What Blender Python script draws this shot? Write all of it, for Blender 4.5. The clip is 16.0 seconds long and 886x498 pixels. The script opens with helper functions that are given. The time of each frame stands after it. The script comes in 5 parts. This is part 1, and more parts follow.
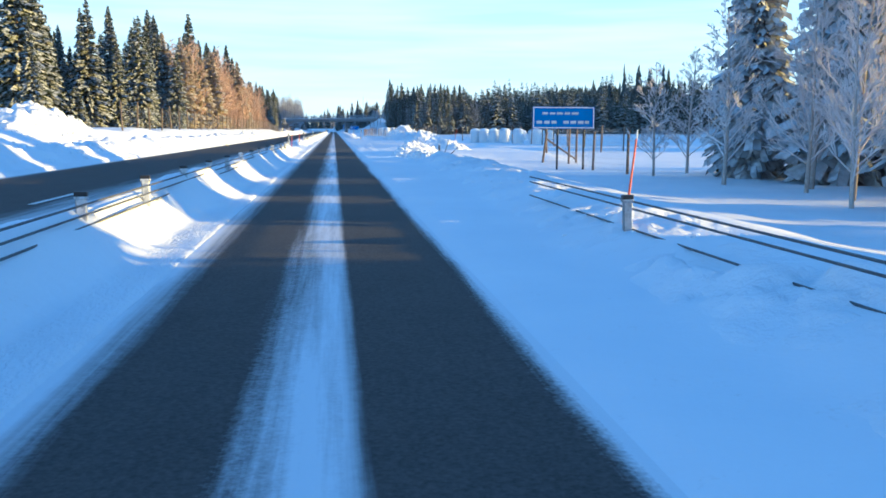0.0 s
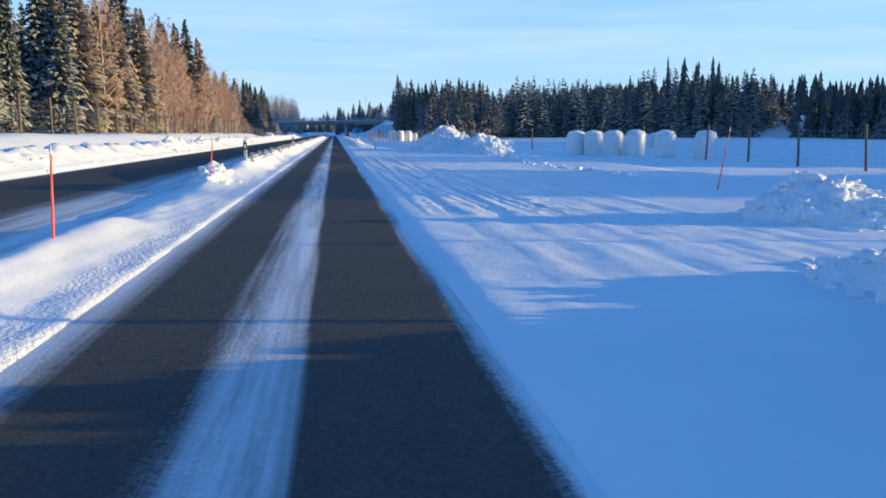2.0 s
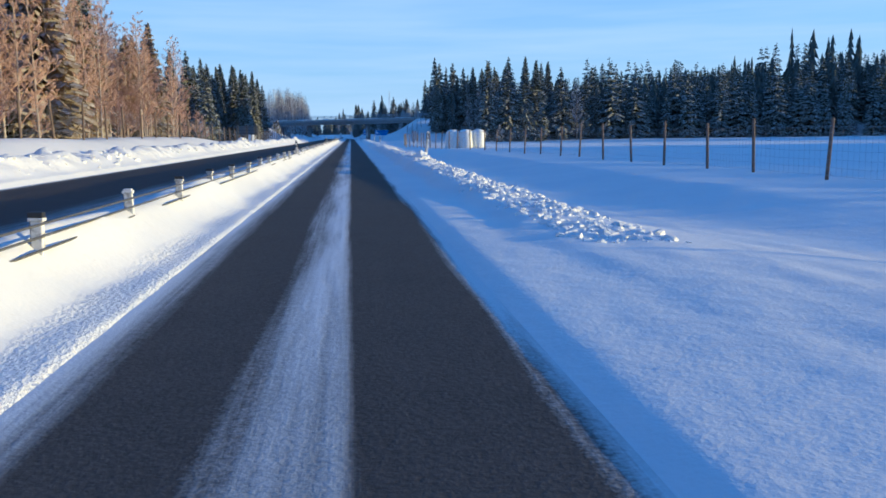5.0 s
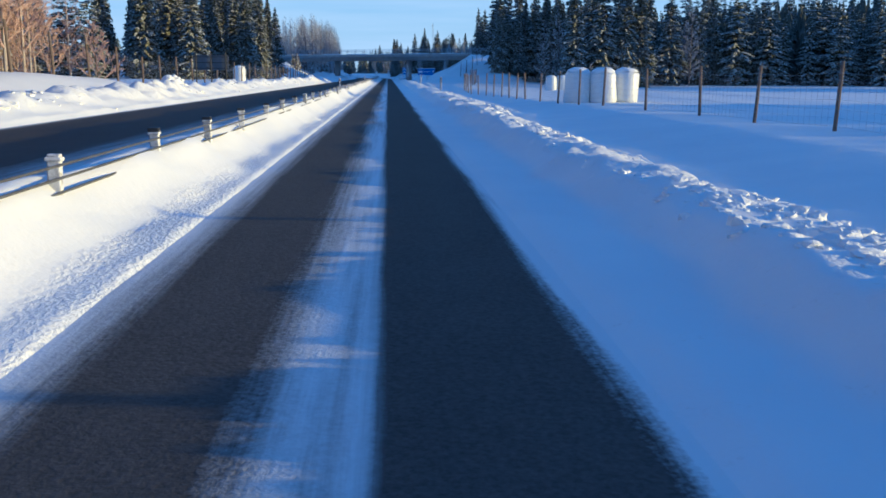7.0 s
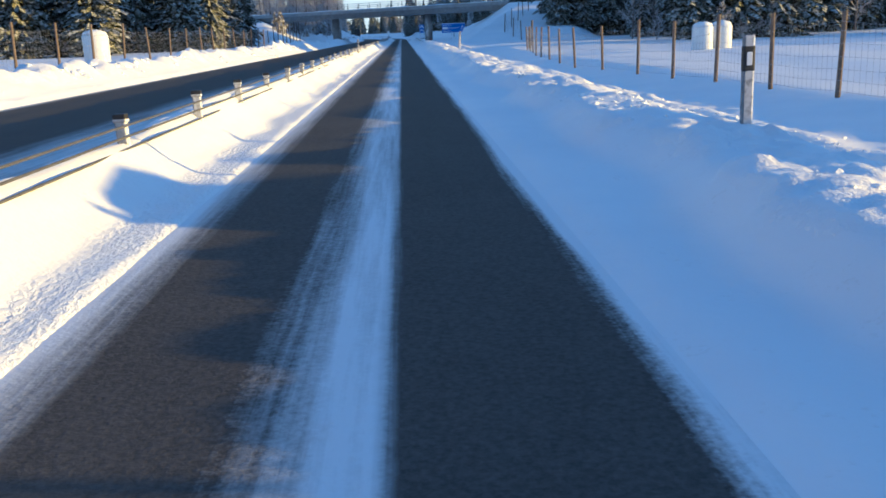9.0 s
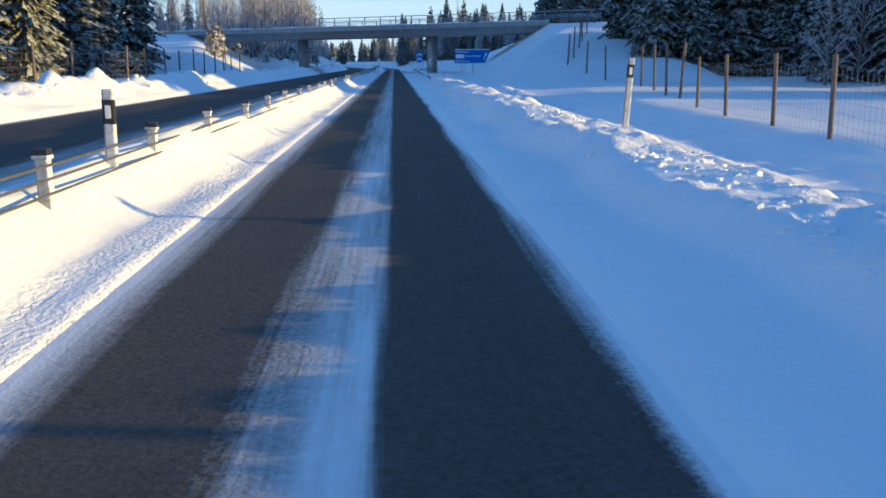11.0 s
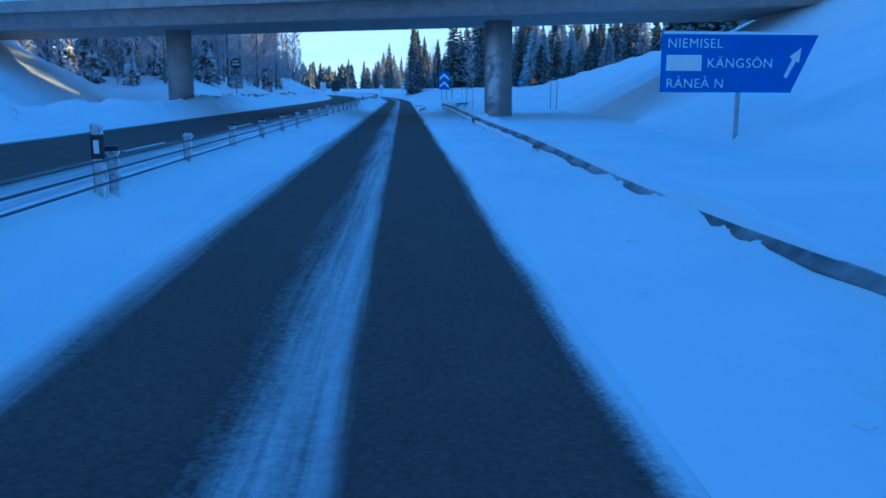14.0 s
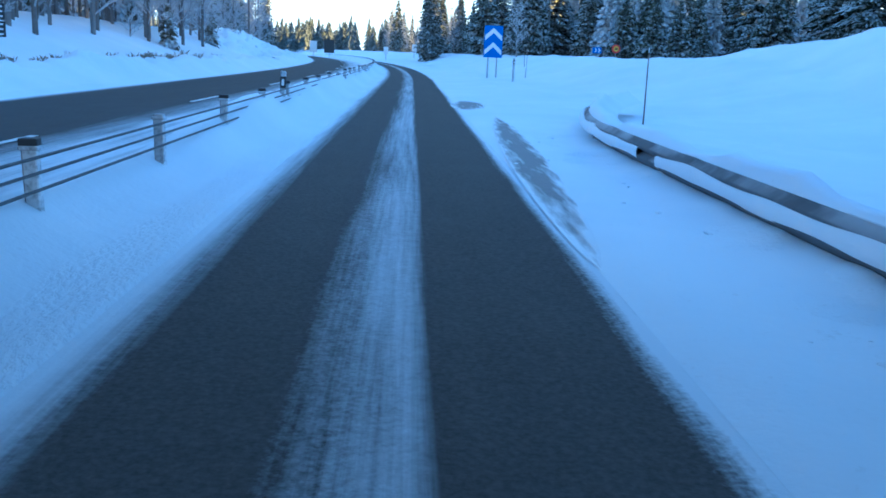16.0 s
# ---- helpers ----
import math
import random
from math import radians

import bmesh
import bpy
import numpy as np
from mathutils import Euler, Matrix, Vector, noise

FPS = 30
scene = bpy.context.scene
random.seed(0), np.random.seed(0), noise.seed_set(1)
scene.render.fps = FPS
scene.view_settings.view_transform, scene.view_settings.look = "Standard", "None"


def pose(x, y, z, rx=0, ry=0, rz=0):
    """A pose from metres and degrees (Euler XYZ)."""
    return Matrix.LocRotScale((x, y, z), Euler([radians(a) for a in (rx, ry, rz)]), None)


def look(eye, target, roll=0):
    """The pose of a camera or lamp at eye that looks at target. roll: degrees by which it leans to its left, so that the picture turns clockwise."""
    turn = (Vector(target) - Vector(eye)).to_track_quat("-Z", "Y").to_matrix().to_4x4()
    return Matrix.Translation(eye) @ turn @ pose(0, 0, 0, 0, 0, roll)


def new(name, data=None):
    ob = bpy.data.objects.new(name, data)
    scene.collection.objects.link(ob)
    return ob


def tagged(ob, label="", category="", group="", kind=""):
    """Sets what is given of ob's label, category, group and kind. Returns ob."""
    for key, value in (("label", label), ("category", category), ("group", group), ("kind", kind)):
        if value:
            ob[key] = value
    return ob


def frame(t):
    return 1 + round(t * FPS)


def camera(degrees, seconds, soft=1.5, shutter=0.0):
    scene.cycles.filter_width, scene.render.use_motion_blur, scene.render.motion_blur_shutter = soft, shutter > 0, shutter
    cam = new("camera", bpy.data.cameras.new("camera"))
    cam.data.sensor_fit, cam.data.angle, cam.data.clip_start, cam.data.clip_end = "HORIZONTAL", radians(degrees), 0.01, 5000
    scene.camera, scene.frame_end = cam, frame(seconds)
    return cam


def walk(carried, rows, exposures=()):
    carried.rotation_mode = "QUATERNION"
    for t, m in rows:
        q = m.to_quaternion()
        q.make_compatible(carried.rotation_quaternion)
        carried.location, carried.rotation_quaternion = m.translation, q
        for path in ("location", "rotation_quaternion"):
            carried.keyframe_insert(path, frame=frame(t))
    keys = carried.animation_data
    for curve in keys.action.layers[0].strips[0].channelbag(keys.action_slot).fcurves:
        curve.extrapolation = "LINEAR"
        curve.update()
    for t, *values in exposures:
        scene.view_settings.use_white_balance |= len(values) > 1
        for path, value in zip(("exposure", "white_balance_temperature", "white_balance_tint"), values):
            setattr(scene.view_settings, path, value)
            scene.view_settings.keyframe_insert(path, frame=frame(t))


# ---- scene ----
cam = camera(53.6, 16.0, soft=1.7)
PATH = [
    (0, pose(-0.17, 0.40, 1.32, 82.25, -0.19, -7.03)),
    (0.5, pose(-0.13, 11.76, 1.30, 82.31, -0.20, -6.98)),
    (1, pose(-0.03, 22.95, 1.30, 82.33, -0.24, -6.87)),
    (1.5, pose(0.05, 34.22, 1.31, 82.40, -0.09, -6.93)),
    (2, pose(0.13, 45.65, 1.30, 82.47, 0.02, -7.02)),
    (2.5, pose(0.18, 57.05, 1.30, 82.53, 0.33, -6.87)),
    (3, pose(0.11, 68.64, 1.29, 82.59, 0.38, -6.86)),
    (3.5, pose(-0.03, 80.79, 1.28, 82.56, 0.97, -6.69)),
    (6, pose(-0.03, 138.31, 1.30, 82.49, -0.08, -4.78)),
    (6.5, pose(-0.04, 149.66, 1.31, 80.73, -0.37, -3.97)),
    (7, pose(-0.03, 160.76, 1.30, 78.77, -0.42, -3.52)),
    (7.5, pose(-0.08, 172.39, 1.29, 77.79, -0.06, -3.12)),
    (8, pose(-0.05, 183.84, 1.27, 76.44, 1.15, -2.44)),
    (8.5, pose(-0.00, 195.26, 1.30, 75.60, 1.74, -2.24)),
    (9, pose(0.02, 206.88, 1.32, 76.11, 2.17, -2.61)),
    (11.5, pose(-0.01, 264.86, 1.32, 78.14, 0.14, -3.18)),
    (12, pose(0.02, 276.56, 1.31, 78.24, 0.43, -3.15)),
    (12.5, pose(0.08, 287.99, 1.30, 78.55, 0.40, -3.02)),
    (13, pose(0.11, 299.87, 1.30, 79.20, 0.04, -2.73)),
    (13.5, pose(0.14, 311.27, 1.28, 79.63, -0.28, -2.61)),
    (14, pose(0.14, 322.56, 1.23, 79.76, -0.27, -2.59)),
    (14.5, pose(0.11, 333.83, 1.29, 79.86, -0.68, -2.58)),
    (15, pose(-0.06, 344.40, 1.31, 79.95, -0.67, -2.61)),
    (15.5, pose(-0.17, 355.24, 1.33, 79.67, -2.27, -2.43)),
    (16, pose(-0.19, 366.92, 1.34, 77.56, -2.43, -1.99)),
]
walk(cam, PATH, exposures=[(0.0, 1.62, 4200, -14), (0.8, 1.36, 4150, -11), (1.5, 1.00, 4050, -8), (3.0, 0.92, 3950, -7), (6.2, 0.64, 3700, -7), (7.5, 0.70, 3800, -7), (8.2, 0.82, 3950, -8), (8.8, 1.22, 4500, -10), (11.3, 1.08, 4250, -9), (12.0, 1.20, 4050, -9), (12.6, 1.46, 3950, -10), (13.05, 1.42, 3800, -10), (13.4, 1.32, 3650, -9), (14.1, 1.38, 3500, -9), (14.5, 1.82, 4350, -12), (15.0, 2.15, 5100, -12), (15.5, 2.32, 5000, -12), (16.0, 2.42, 4250, -15)])

# ---- light: a low winter sun to the right of the road, a clear sky ----
SUN_AZIMUTH, SUN_HEIGHT = 97.0, 6.3
world = bpy.data.worlds.new("winter_sky")
scene.world = world
world.use_nodes = True
wn, wl = world.node_tree.nodes, world.node_tree.links
sky = wn.new("ShaderNodeTexSky")
sky.sky_type, sky.sun_disc = "NISHITA", False
sky.sun_elevation, sky.sun_rotation = radians(SUN_HEIGHT), radians(SUN_AZIMUTH)
sky.air_density, sky.dust_density, sky.ozone_density, sky.altitude = 1.0, 0.2, 4.5, 50
# sunlit haze low over the horizon, drawn out into thin cloud higher up
toward = wn.new("ShaderNodeTexCoord").outputs["Generated"]
level = wn.new("ShaderNodeSeparateXYZ")
wl.new(toward, level.inputs[0])
flat = wn.new("ShaderNodeMapping")
flat.inputs["Scale"].default_value = (1.6, 1.6, 22.0)
wl.new(toward, flat.inputs["Vector"])
veil = wn.new("ShaderNodeTexNoise")
veil.inputs["Scale"].default_value, veil.inputs["Detail"].default_value = 2.2, 6.0
wl.new(flat.outputs[0], veil.inputs["Vector"])
low = wn.new("ShaderNodeValToRGB")
for k, (at, v) in enumerate(((0.0, 0.94), (0.06, 0.87), (0.12, 0.76), (0.24, 0.46), (0.5, 0.10))):
    stop = low.color_ramp.elements[k] if k < 2 else low.color_ramp.elements.new(at)
    stop.position, stop.color = at, (v, v, v, 1)
wl.new(level.outputs["Z"], low.inputs["Fac"])
wisps = wn.new("ShaderNodeMapRange")
wisps.inputs["From Min"].default_value, wisps.inputs["From Max"].default_value = 0.36, 0.66
wisps.inputs["To Min"].default_value, wisps.inputs["To Max"].default_value = 0.86, 1.15
wl.new(veil.outputs["Fac"], wisps.inputs["Value"])
share = wn.new("ShaderNodeMath")
share.operation, share.use_clamp = "MULTIPLY", True
wl.new(low.outputs["Color"], share.inputs[0])
wl.new(wisps.outputs["Result"], share.inputs[1])
mixed = wn.new("ShaderNodeMix")
mixed.data_type = "RGBA"
wl.new(share.outputs[0], mixed.inputs[0])
wl.new(sky.outputs["Color"], mixed.inputs[6])
mixed.inputs[7].default_value = (3.5, 2.98, 2.56, 1)
wl.new(mixed.outputs[2], wn["Background"].inputs["Color"])
wn["Background"].inputs["Strength"].default_value = 0.130

sun_data = bpy.data.lights.new("sun", "SUN")
sun_data.energy, sun_data.angle, sun_data.color = 4.5, radians(0.53), (1.0, 0.50, 0.10)
sun = new("sun", sun_data)
sun_way = Vector((math.sin(radians(SUN_AZIMUTH)) * math.cos(radians(SUN_HEIGHT)),
                  math.cos(radians(SUN_AZIMUTH)) * math.cos(radians(SUN_HEIGHT)), math.sin(radians(SUN_HEIGHT))))
sun.matrix_world = look(sun_way * 400, (0, 0, 0))


# ---- materials ----
def material(name, rough=0.8, metal=0.0):
    m = bpy.data.materials.new(name)
    m.use_nodes = True
    b = m.node_tree.nodes["Principled BSDF"]
    b.inputs["Roughness"].default_value, b.inputs["Metallic"].default_value = rough, metal
    return m, m.node_tree.nodes, m.node_tree.links, b


def noise_node(n, l, scale, detail=4.0, vector=None, rough=0.55):
    t = n.new("ShaderNodeTexNoise")
    t.inputs["Scale"].default_value, t.inputs["Detail"].default_value = scale, detail
    t.inputs["Roughness"].default_value = rough
    if vector is not None:
        l.new(vector, t.inputs["Vector"])
    return t.outputs["Fac"]


def ramp(n, l, fac, stops):
    r = n.new("ShaderNodeValToRGB")
    e = r.color_ramp.elements
    while len(e) < len(stops):
        e.new(0.5)
    for i, (p, c) in enumerate(stops):
        e[i].position, e[i].color = p, (*((c, c, c) if isinstance(c, (int, float)) else c), 1)
    l.new(fac, r.inputs["Fac"])
    return r.outputs["Color"]


def blend(n, l, fac, a, b):
    m = n.new("ShaderNodeMix")
    m.data_type = "RGBA"
    for value, socket in ((fac, m.inputs[0]), (a, m.inputs[6]), (b, m.inputs[7])):
        if isinstance(value, tuple):
            socket.default_value = (*value, 1)
        elif isinstance(value, (int, float)):
            socket.default_value = value
        else:
            l.new(value, socket)
    return m.outputs[2]


def arith(n, l, op, a, b=0.0, clamp=False):
    m = n.new("ShaderNodeMath")
    m.operation, m.use_clamp = op, clamp
    for value, socket in ((a, m.inputs[0]), (b, m.inputs[1])):
        if isinstance(value, (int, float)):
            socket.default_value = value
        else:
            l.new(value, socket)
    return m.outputs[0]


def bump(n, l, b, height, strength, distance):
    u = n.new("ShaderNodeBump")
    u.inputs["Strength"].default_value, u.inputs["Distance"].default_value = strength, distance
    l.new(height, u.inputs["Height"])
    l.new(u.outputs["Normal"], b.inputs["Normal"])


def place_of(n):
    return n.new("ShaderNodeNewGeometry").outputs["Position"]


def plain(name, colour, rough=0.6, metal=0.0, vary=0.25, scale=6.0, relief=0.1):
    """A painted, cast or rolled surface with mottling at two scales and fine relief."""
    m, n, l, b = material(name, rough, metal)
    at = place_of(n)
    both = arith(n, l, "MULTIPLY", noise_node(n, l, scale, 5, at), noise_node(n, l, scale * 9, 3, at))
    dark = tuple(c * (1 - vary) for c in colour)
    light = tuple(min(1, c * (1 + vary)) for c in colour)
    l.new(ramp(n, l, both, [(0.12, dark), (0.42, light)]), b.inputs["Base Color"])
    bump(n, l, b, noise_node(n, l, scale * 12, 3, at), relief, 0.01)
    return m


def snow_material(name, clods):
    m, n, l, b = material(name, 0.72)
    at = place_of(n)
    broad, mid, fine = noise_node(n, l, 0.35, 4, at), noise_node(n, l, 3.2, 5, at), noise_node(n, l, 26.0, 4, at)
    tone = blend(n, l, ramp(n, l, broad, [(0.35, 0.0), (0.7, 1.0)]), (0.80, 0.82, 0.85), (0.87, 0.88, 0.89))
    grime = ramp(n, l, arith(n, l, "MULTIPLY", mid, fine), [(0.36, 0.0), (0.50, 0.35)])
    l.new(blend(n, l, grime, tone, (0.60, 0.58, 0.55)), b.inputs["Base Color"])
    b.inputs["Specular IOR Level"].default_value = 0.25
    height = arith(n, l, "ADD", arith(n, l, "MULTIPLY", mid, 1.0), arith(n, l, "MULTIPLY", fine, 0.25))
    if not clods:
        # coarse tread marks on the packed strip between the lane and the barrier's bank
        where = n.new("ShaderNodeSeparateXYZ")
        l.new(at, where.inputs[0])
        off = arith(n, l, "ADD", where.outputs["X"], arith(n, l, "DIVIDE", arith(n, l, "POWER", arith(n, l, "MAXIMUM", arith(n, l, "SUBTRACT", where.outputs["Y"], 410.0), 0.0), 2.0), 1412.0))
        band = n.new("ShaderNodeMapRange")
        band.interpolation_type = "SMOOTHSTEP"
        l.new(arith(n, l, "ABSOLUTE", arith(n, l, "ADD", arith(n, l, "ADD", off, 1.70), arith(n, l, "MULTIPLY", mid, 0.2))), band.inputs["Value"])
        for key, value in (("From Min", 0.20), ("From Max", 0.36), ("To Min", 1.0), ("To Max", 0.0)):
            band.inputs[key].default_value = value
        skew = n.new("ShaderNodeMapping")
        skew.inputs["Rotation"].default_value, skew.inputs["Scale"].default_value = (0, 0, 0.45), (26.0, 13.0, 6.0)
        l.new(at, skew.inputs["Vector"])
        tread = arith(n, l, "MULTIPLY", ramp(n, l, noise_node(n, l, 1.0, 3, skew.outputs[0]), [(0.42, 0.0), (0.58, 1.0)]), band.outputs["Result"])
        tread = arith(n, l, "MULTIPLY", tread, ramp(n, l, noise_node(n, l, 0.45, 3, at), [(0.40, 0.2), (0.55, 1.0)]))
        height = arith(n, l, "ADD", height, arith(n, l, "MULTIPLY", tread, 1.2))
    bump(n, l, b, height, 0.7 if clods else 0.33, 0.08 if clods else 0.045)
    return m


SNOW = snow_material("snow", False)
CLODS = snow_material("ploughed_snow", True)


def road_material():
    """Worn asphalt with bare wheel tracks and packed snow between them, laid out by the distance from the lane (u)."""
    m, n, l, b = material("winter_asphalt", 0.85)
    uv = n.new("ShaderNodeUVMap")
    uv.uv_map = "across"
    parts = n.new("ShaderNodeSeparateXYZ")
    l.new(uv.outputs["UV"], parts.inputs[0])
    stretch = n.new("ShaderNodeMapping")
    stretch.inputs["Scale"].default_value = (1.0, 0.055, 1.0)
    l.new(uv.outputs["UV"], stretch.inputs["Vector"])
    long_noise = noise_node(n, l, 3.0, 5, stretch.outputs[0], 0.6)
    at = place_of(n)
    grain = noise_node(n, l, 38.0, 4, at)
    blotch = noise_node(n, l, 1.1, 4, at)
    wander = arith(n, l, "MULTIPLY", arith(n, l, "SUBTRACT", long_noise, 0.5), 0.16)
    wander = arith(n, l, "ADD", wander, arith(n, l, "MULTIPLY", arith(n, l, "SUBTRACT", grain, 0.5), 0.06))
    u = arith(n, l, "DIVIDE", arith(n, l, "ADD", arith(n, l, "ADD", parts.outputs["X"], wander), 9.6), 11.2)
    stops = [(-9.25, 1.0), (-8.75, 0.0), (-5.6, 0.03), (-5.1, 0.30), (-4.6, 0.72), (-3.9, 0.88), (-3.3, 1.0), (-1.66, 1.0),
             (-1.50, 0.45), (-1.30, 0.0), (-0.72, 0.0), (-0.48, 0.50), (-0.34, 0.84), (-0.13, 0.90), (-0.04, 0.0), (0.86, 0.0), (0.95, 0.35), (1.02, 1.0)]
    snowy = ramp(n, l, u, [((x + 9.6) / 11.2, v) for x, v in stops])
    # the strip between the wheels thins out along the way, into narrow packed lines
    thin = n.new("ShaderNodeValToRGB")
    for k, (y, v) in enumerate(((0, 1.0), (110, 0.92), (235, 1.0), (275, 0.72), (330, 0.62), (350, 0.52))):
        stop = thin.color_ramp.elements[k] if k < 2 else thin.color_ramp.elements.new(0.5)
        stop.position, stop.color = y / 640.0, (v, v, v, 1)
    l.new(arith(n, l, "DIVIDE", parts.outputs["Y"], 640.0), thin.inputs["Fac"])
    middle = n.new("ShaderNodeMapRange")
    for key, value in (("From Min", 0.46), ("From Max", 0.54), ("To Min", 1.0), ("To Max", 0.0)):
        middle.inputs[key].default_value = value
    l.new(arith(n, l, "ABSOLUTE", arith(n, l, "ADD", parts.outputs["X"], 0.40)), middle.inputs["Value"])
    snowy = arith(n, l, "MULTIPLY", snowy, blend(n, l, middle.outputs["Result"], (1.0, 1.0, 1.0), thin.outputs["Color"]))
    streaks = ramp(n, l, long_noise, [(0.36, 0.70), (0.60, 1.15)])
    cover = arith(n, l, "MULTIPLY", snowy, streaks, clamp=True)
    drawn = n.new("ShaderNodeMapping")
    drawn.inputs["Scale"].default_value = (1.0, 0.022, 1.0)
    l.new(uv.outputs["UV"], drawn.inputs["Vector"])
    fray = arith(n, l, "MULTIPLY", arith(n, l, "SUBTRACT", noise_node(n, l, 17.0, 4, drawn.outputs[0], 0.6), 0.5), 0.75)
    loose = arith(n, l, "MULTIPLY", arith(n, l, "SUBTRACT", noise_node(n, l, 9.0, 5, at, 0.7), 0.5), 0.35)
    worn = arith(n, l, "ADD", arith(n, l, "ADD", fray, loose), arith(n, l, "MULTIPLY", arith(n, l, "SUBTRACT", grain, 0.5), 0.35))
    # breaks up the edge of the snow and leaves bare and full parts alone
    partly = ramp(n, l, cover, [(0.0, 0.06), (0.35, 1.0), (0.75, 0.7), (1.0, 0.2)])
    cover = arith(n, l, "ADD", cover, arith(n, l, "MULTIPLY", worn, partly))
    cover = ramp(n, l, cover, [(0.10, 0.0), (0.95, 1.0)])
    dust = arith(n, l, "ADD", arith(n, l, "MULTIPLY", blotch, 0.08), arith(n, l, "MULTIPLY", long_noise, 0.08))
    asphalt = blend(n, l, ramp(n, l, grain, [(0.3, 0.0), (0.7, 1.0)]), (0.032, 0.031, 0.030), (0.082, 0.075, 0.069))
    asphalt = blend(n, l, dust, asphalt, (0.34, 0.30, 0.26))
    l.new(blend(n, l, cover, asphalt, (0.78, 0.79, 0.81)), b.inputs["Base Color"])
    b.inputs["Specular IOR Level"].default_value = 0.15
    bump(n, l, b, arith(n, l, "ADD", grain, arith(n, l, "MULTIPLY", cover, 0.8)), 0.35, 0.012)
    return m


ROAD = road_material()


def snowed(name, low, high, snow_from, snow_to, amount, scale=7.0, rough=0.85):
    """Needles, bark or twigs with snow or rime on what faces up."""
    m, n, l, b = material(name, rough)
    at = place_of(n)
    up = n.new("ShaderNodeSeparateXYZ")
    l.new(n.new("ShaderNodeNewGeometry").outputs["Normal"], up.inputs[0])
    facing = ramp(n, l, arith(n, l, "ADD", arith(n, l, "MULTIPLY", up.outputs["Z"], 0.5), 0.5), [(snow_from, 0.0), (snow_to, 1.0)])
    patch = ramp(n, l, noise_node(n, l, scale, 4, at), [(0.42, 0.0), (0.58, 1.0)])
    tint = n.new("ShaderNodeObjectInfo").outputs["Random"]
    base = blend(n, l, noise_node(n, l, scale * 2.3, 3, at), low, high)
    base = blend(n, l, arith(n, l, "MULTIPLY", tint, 0.35), base, tuple(min(1, c * 1.7) for c in high))
    cover = arith(n, l, "MULTIPLY", arith(n, l, "MULTIPLY", facing, patch), amount, clamp=True)
    l.new(blend(n, l, cover, base, (0.82, 0.83, 0.85)), b.inputs["Base Color"])
    b.inputs["Specular IOR Level"].default_value = 0.15
    return m


NEEDLES = snowed("snowy_needles", (0.014, 0.022, 0.014), (0.045, 0.052, 0.028), 0.56, 0.92, 0.62, 3.4)
# gold of low sun put into the colour of rimed conifer needles
SUN_GOLD = snowed("sun_gold_rimed_needles", (0.12, 0.095, 0.062), (0.32, 0.25, 0.165), 0.58, 0.96, 0.5, 3.0)
BARK = snowed("bark", (0.06, 0.045, 0.035), (0.16, 0.12, 0.09), 0.6, 0.9, 0.7, 5.0)
BIRCH_BARK = snowed("birch_bark", (0.20, 0.16, 0.13), (0.48, 0.43, 0.38), 0.6, 0.9, 0.7, 5.0)
# reddish birch twigs, their tone raised to look sunlit
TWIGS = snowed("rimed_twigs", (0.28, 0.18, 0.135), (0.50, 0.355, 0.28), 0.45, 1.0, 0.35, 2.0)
HOAR = snowed("hoar_needles", (0.20, 0.205, 0.21), (0.46, 0.46, 0.46), 0.42, 0.9, 0.85, 2.0)
LADEN_NEEDLES = snowed("laden_needles", (0.05, 0.045, 0.03), (0.13, 0.11, 0.07), 0.42, 0.72, 1.0, 1.6)
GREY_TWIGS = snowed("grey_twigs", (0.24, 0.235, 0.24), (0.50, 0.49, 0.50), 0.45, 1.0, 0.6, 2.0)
GREY_BARK = snowed("grey_bark", (0.07, 0.06, 0.055), (0.22, 0.20, 0.19), 0.6, 0.9, 0.5, 4.0)
RIME = snowed("white_rimed_twigs", (0.45, 0.38, 0.35), (0.72, 0.66, 0.63), 0.3, 0.9, 0.9, 2.0)
# blue haze, besides hoar frost, is mixed into this paler needle colour
FAR_WOODS = snowed("hazy_far_needles", (0.035, 0.047, 0.046), (0.100, 0.115, 0.108), 0.60, 0.98, 0.40, 0.9)
CONCRETE = plain("concrete", (0.36, 0.35, 0.34), 0.85, 0, 0.25, 1.6, 0.25)


def pier_material():
    """Concrete with snow blown onto its windward side."""
    m, n, l, b = material("snow_blown_concrete", 0.85)
    at = place_of(n)
    base = blend(n, l, noise_node(n, l, 2.0, 5, at), (0.24, 0.235, 0.23), (0.42, 0.41, 0.40))
    aspect = n.new("ShaderNodeVectorMath")
    aspect.operation = "DOT_PRODUCT"
    l.new(n.new("ShaderNodeNewGeometry").outputs["Normal"], aspect.inputs[0])
    aspect.inputs[1].default_value = (-0.55, -0.83, 0.0)
    side = ramp(n, l, aspect.outputs["Value"], [(0.72, 0.0), (0.97, 1.0)])
    ragged = ramp(n, l, noise_node(n, l, 1.5, 6, at, 0.65), [(0.42, 0.0), (0.55, 1.0)])
    l.new(blend(n, l, arith(n, l, "MULTIPLY", side, ragged), base, (0.80, 0.81, 0.83)), b.inputs["Base Color"])
    bump(n, l, b, noise_node(n, l, 18, 4, at), 0.3, 0.01)
    return m


PIER = pier_material()
GALVANISED = plain("galvanised_steel", (0.42, 0.43, 0.45), 0.5, 0.75, 0.25, 5, 0.1)
ROPE = plain("wire_rope", (0.10, 0.10, 0.105), 0.6, 0.2, 0.3, 10, 0.2)
RAIL_STEEL = snowed("weathered_rail", (0.045, 0.046, 0.05), (0.20, 0.20, 0.21), 0.50, 1.0, 0.55, 0.8, 0.7)


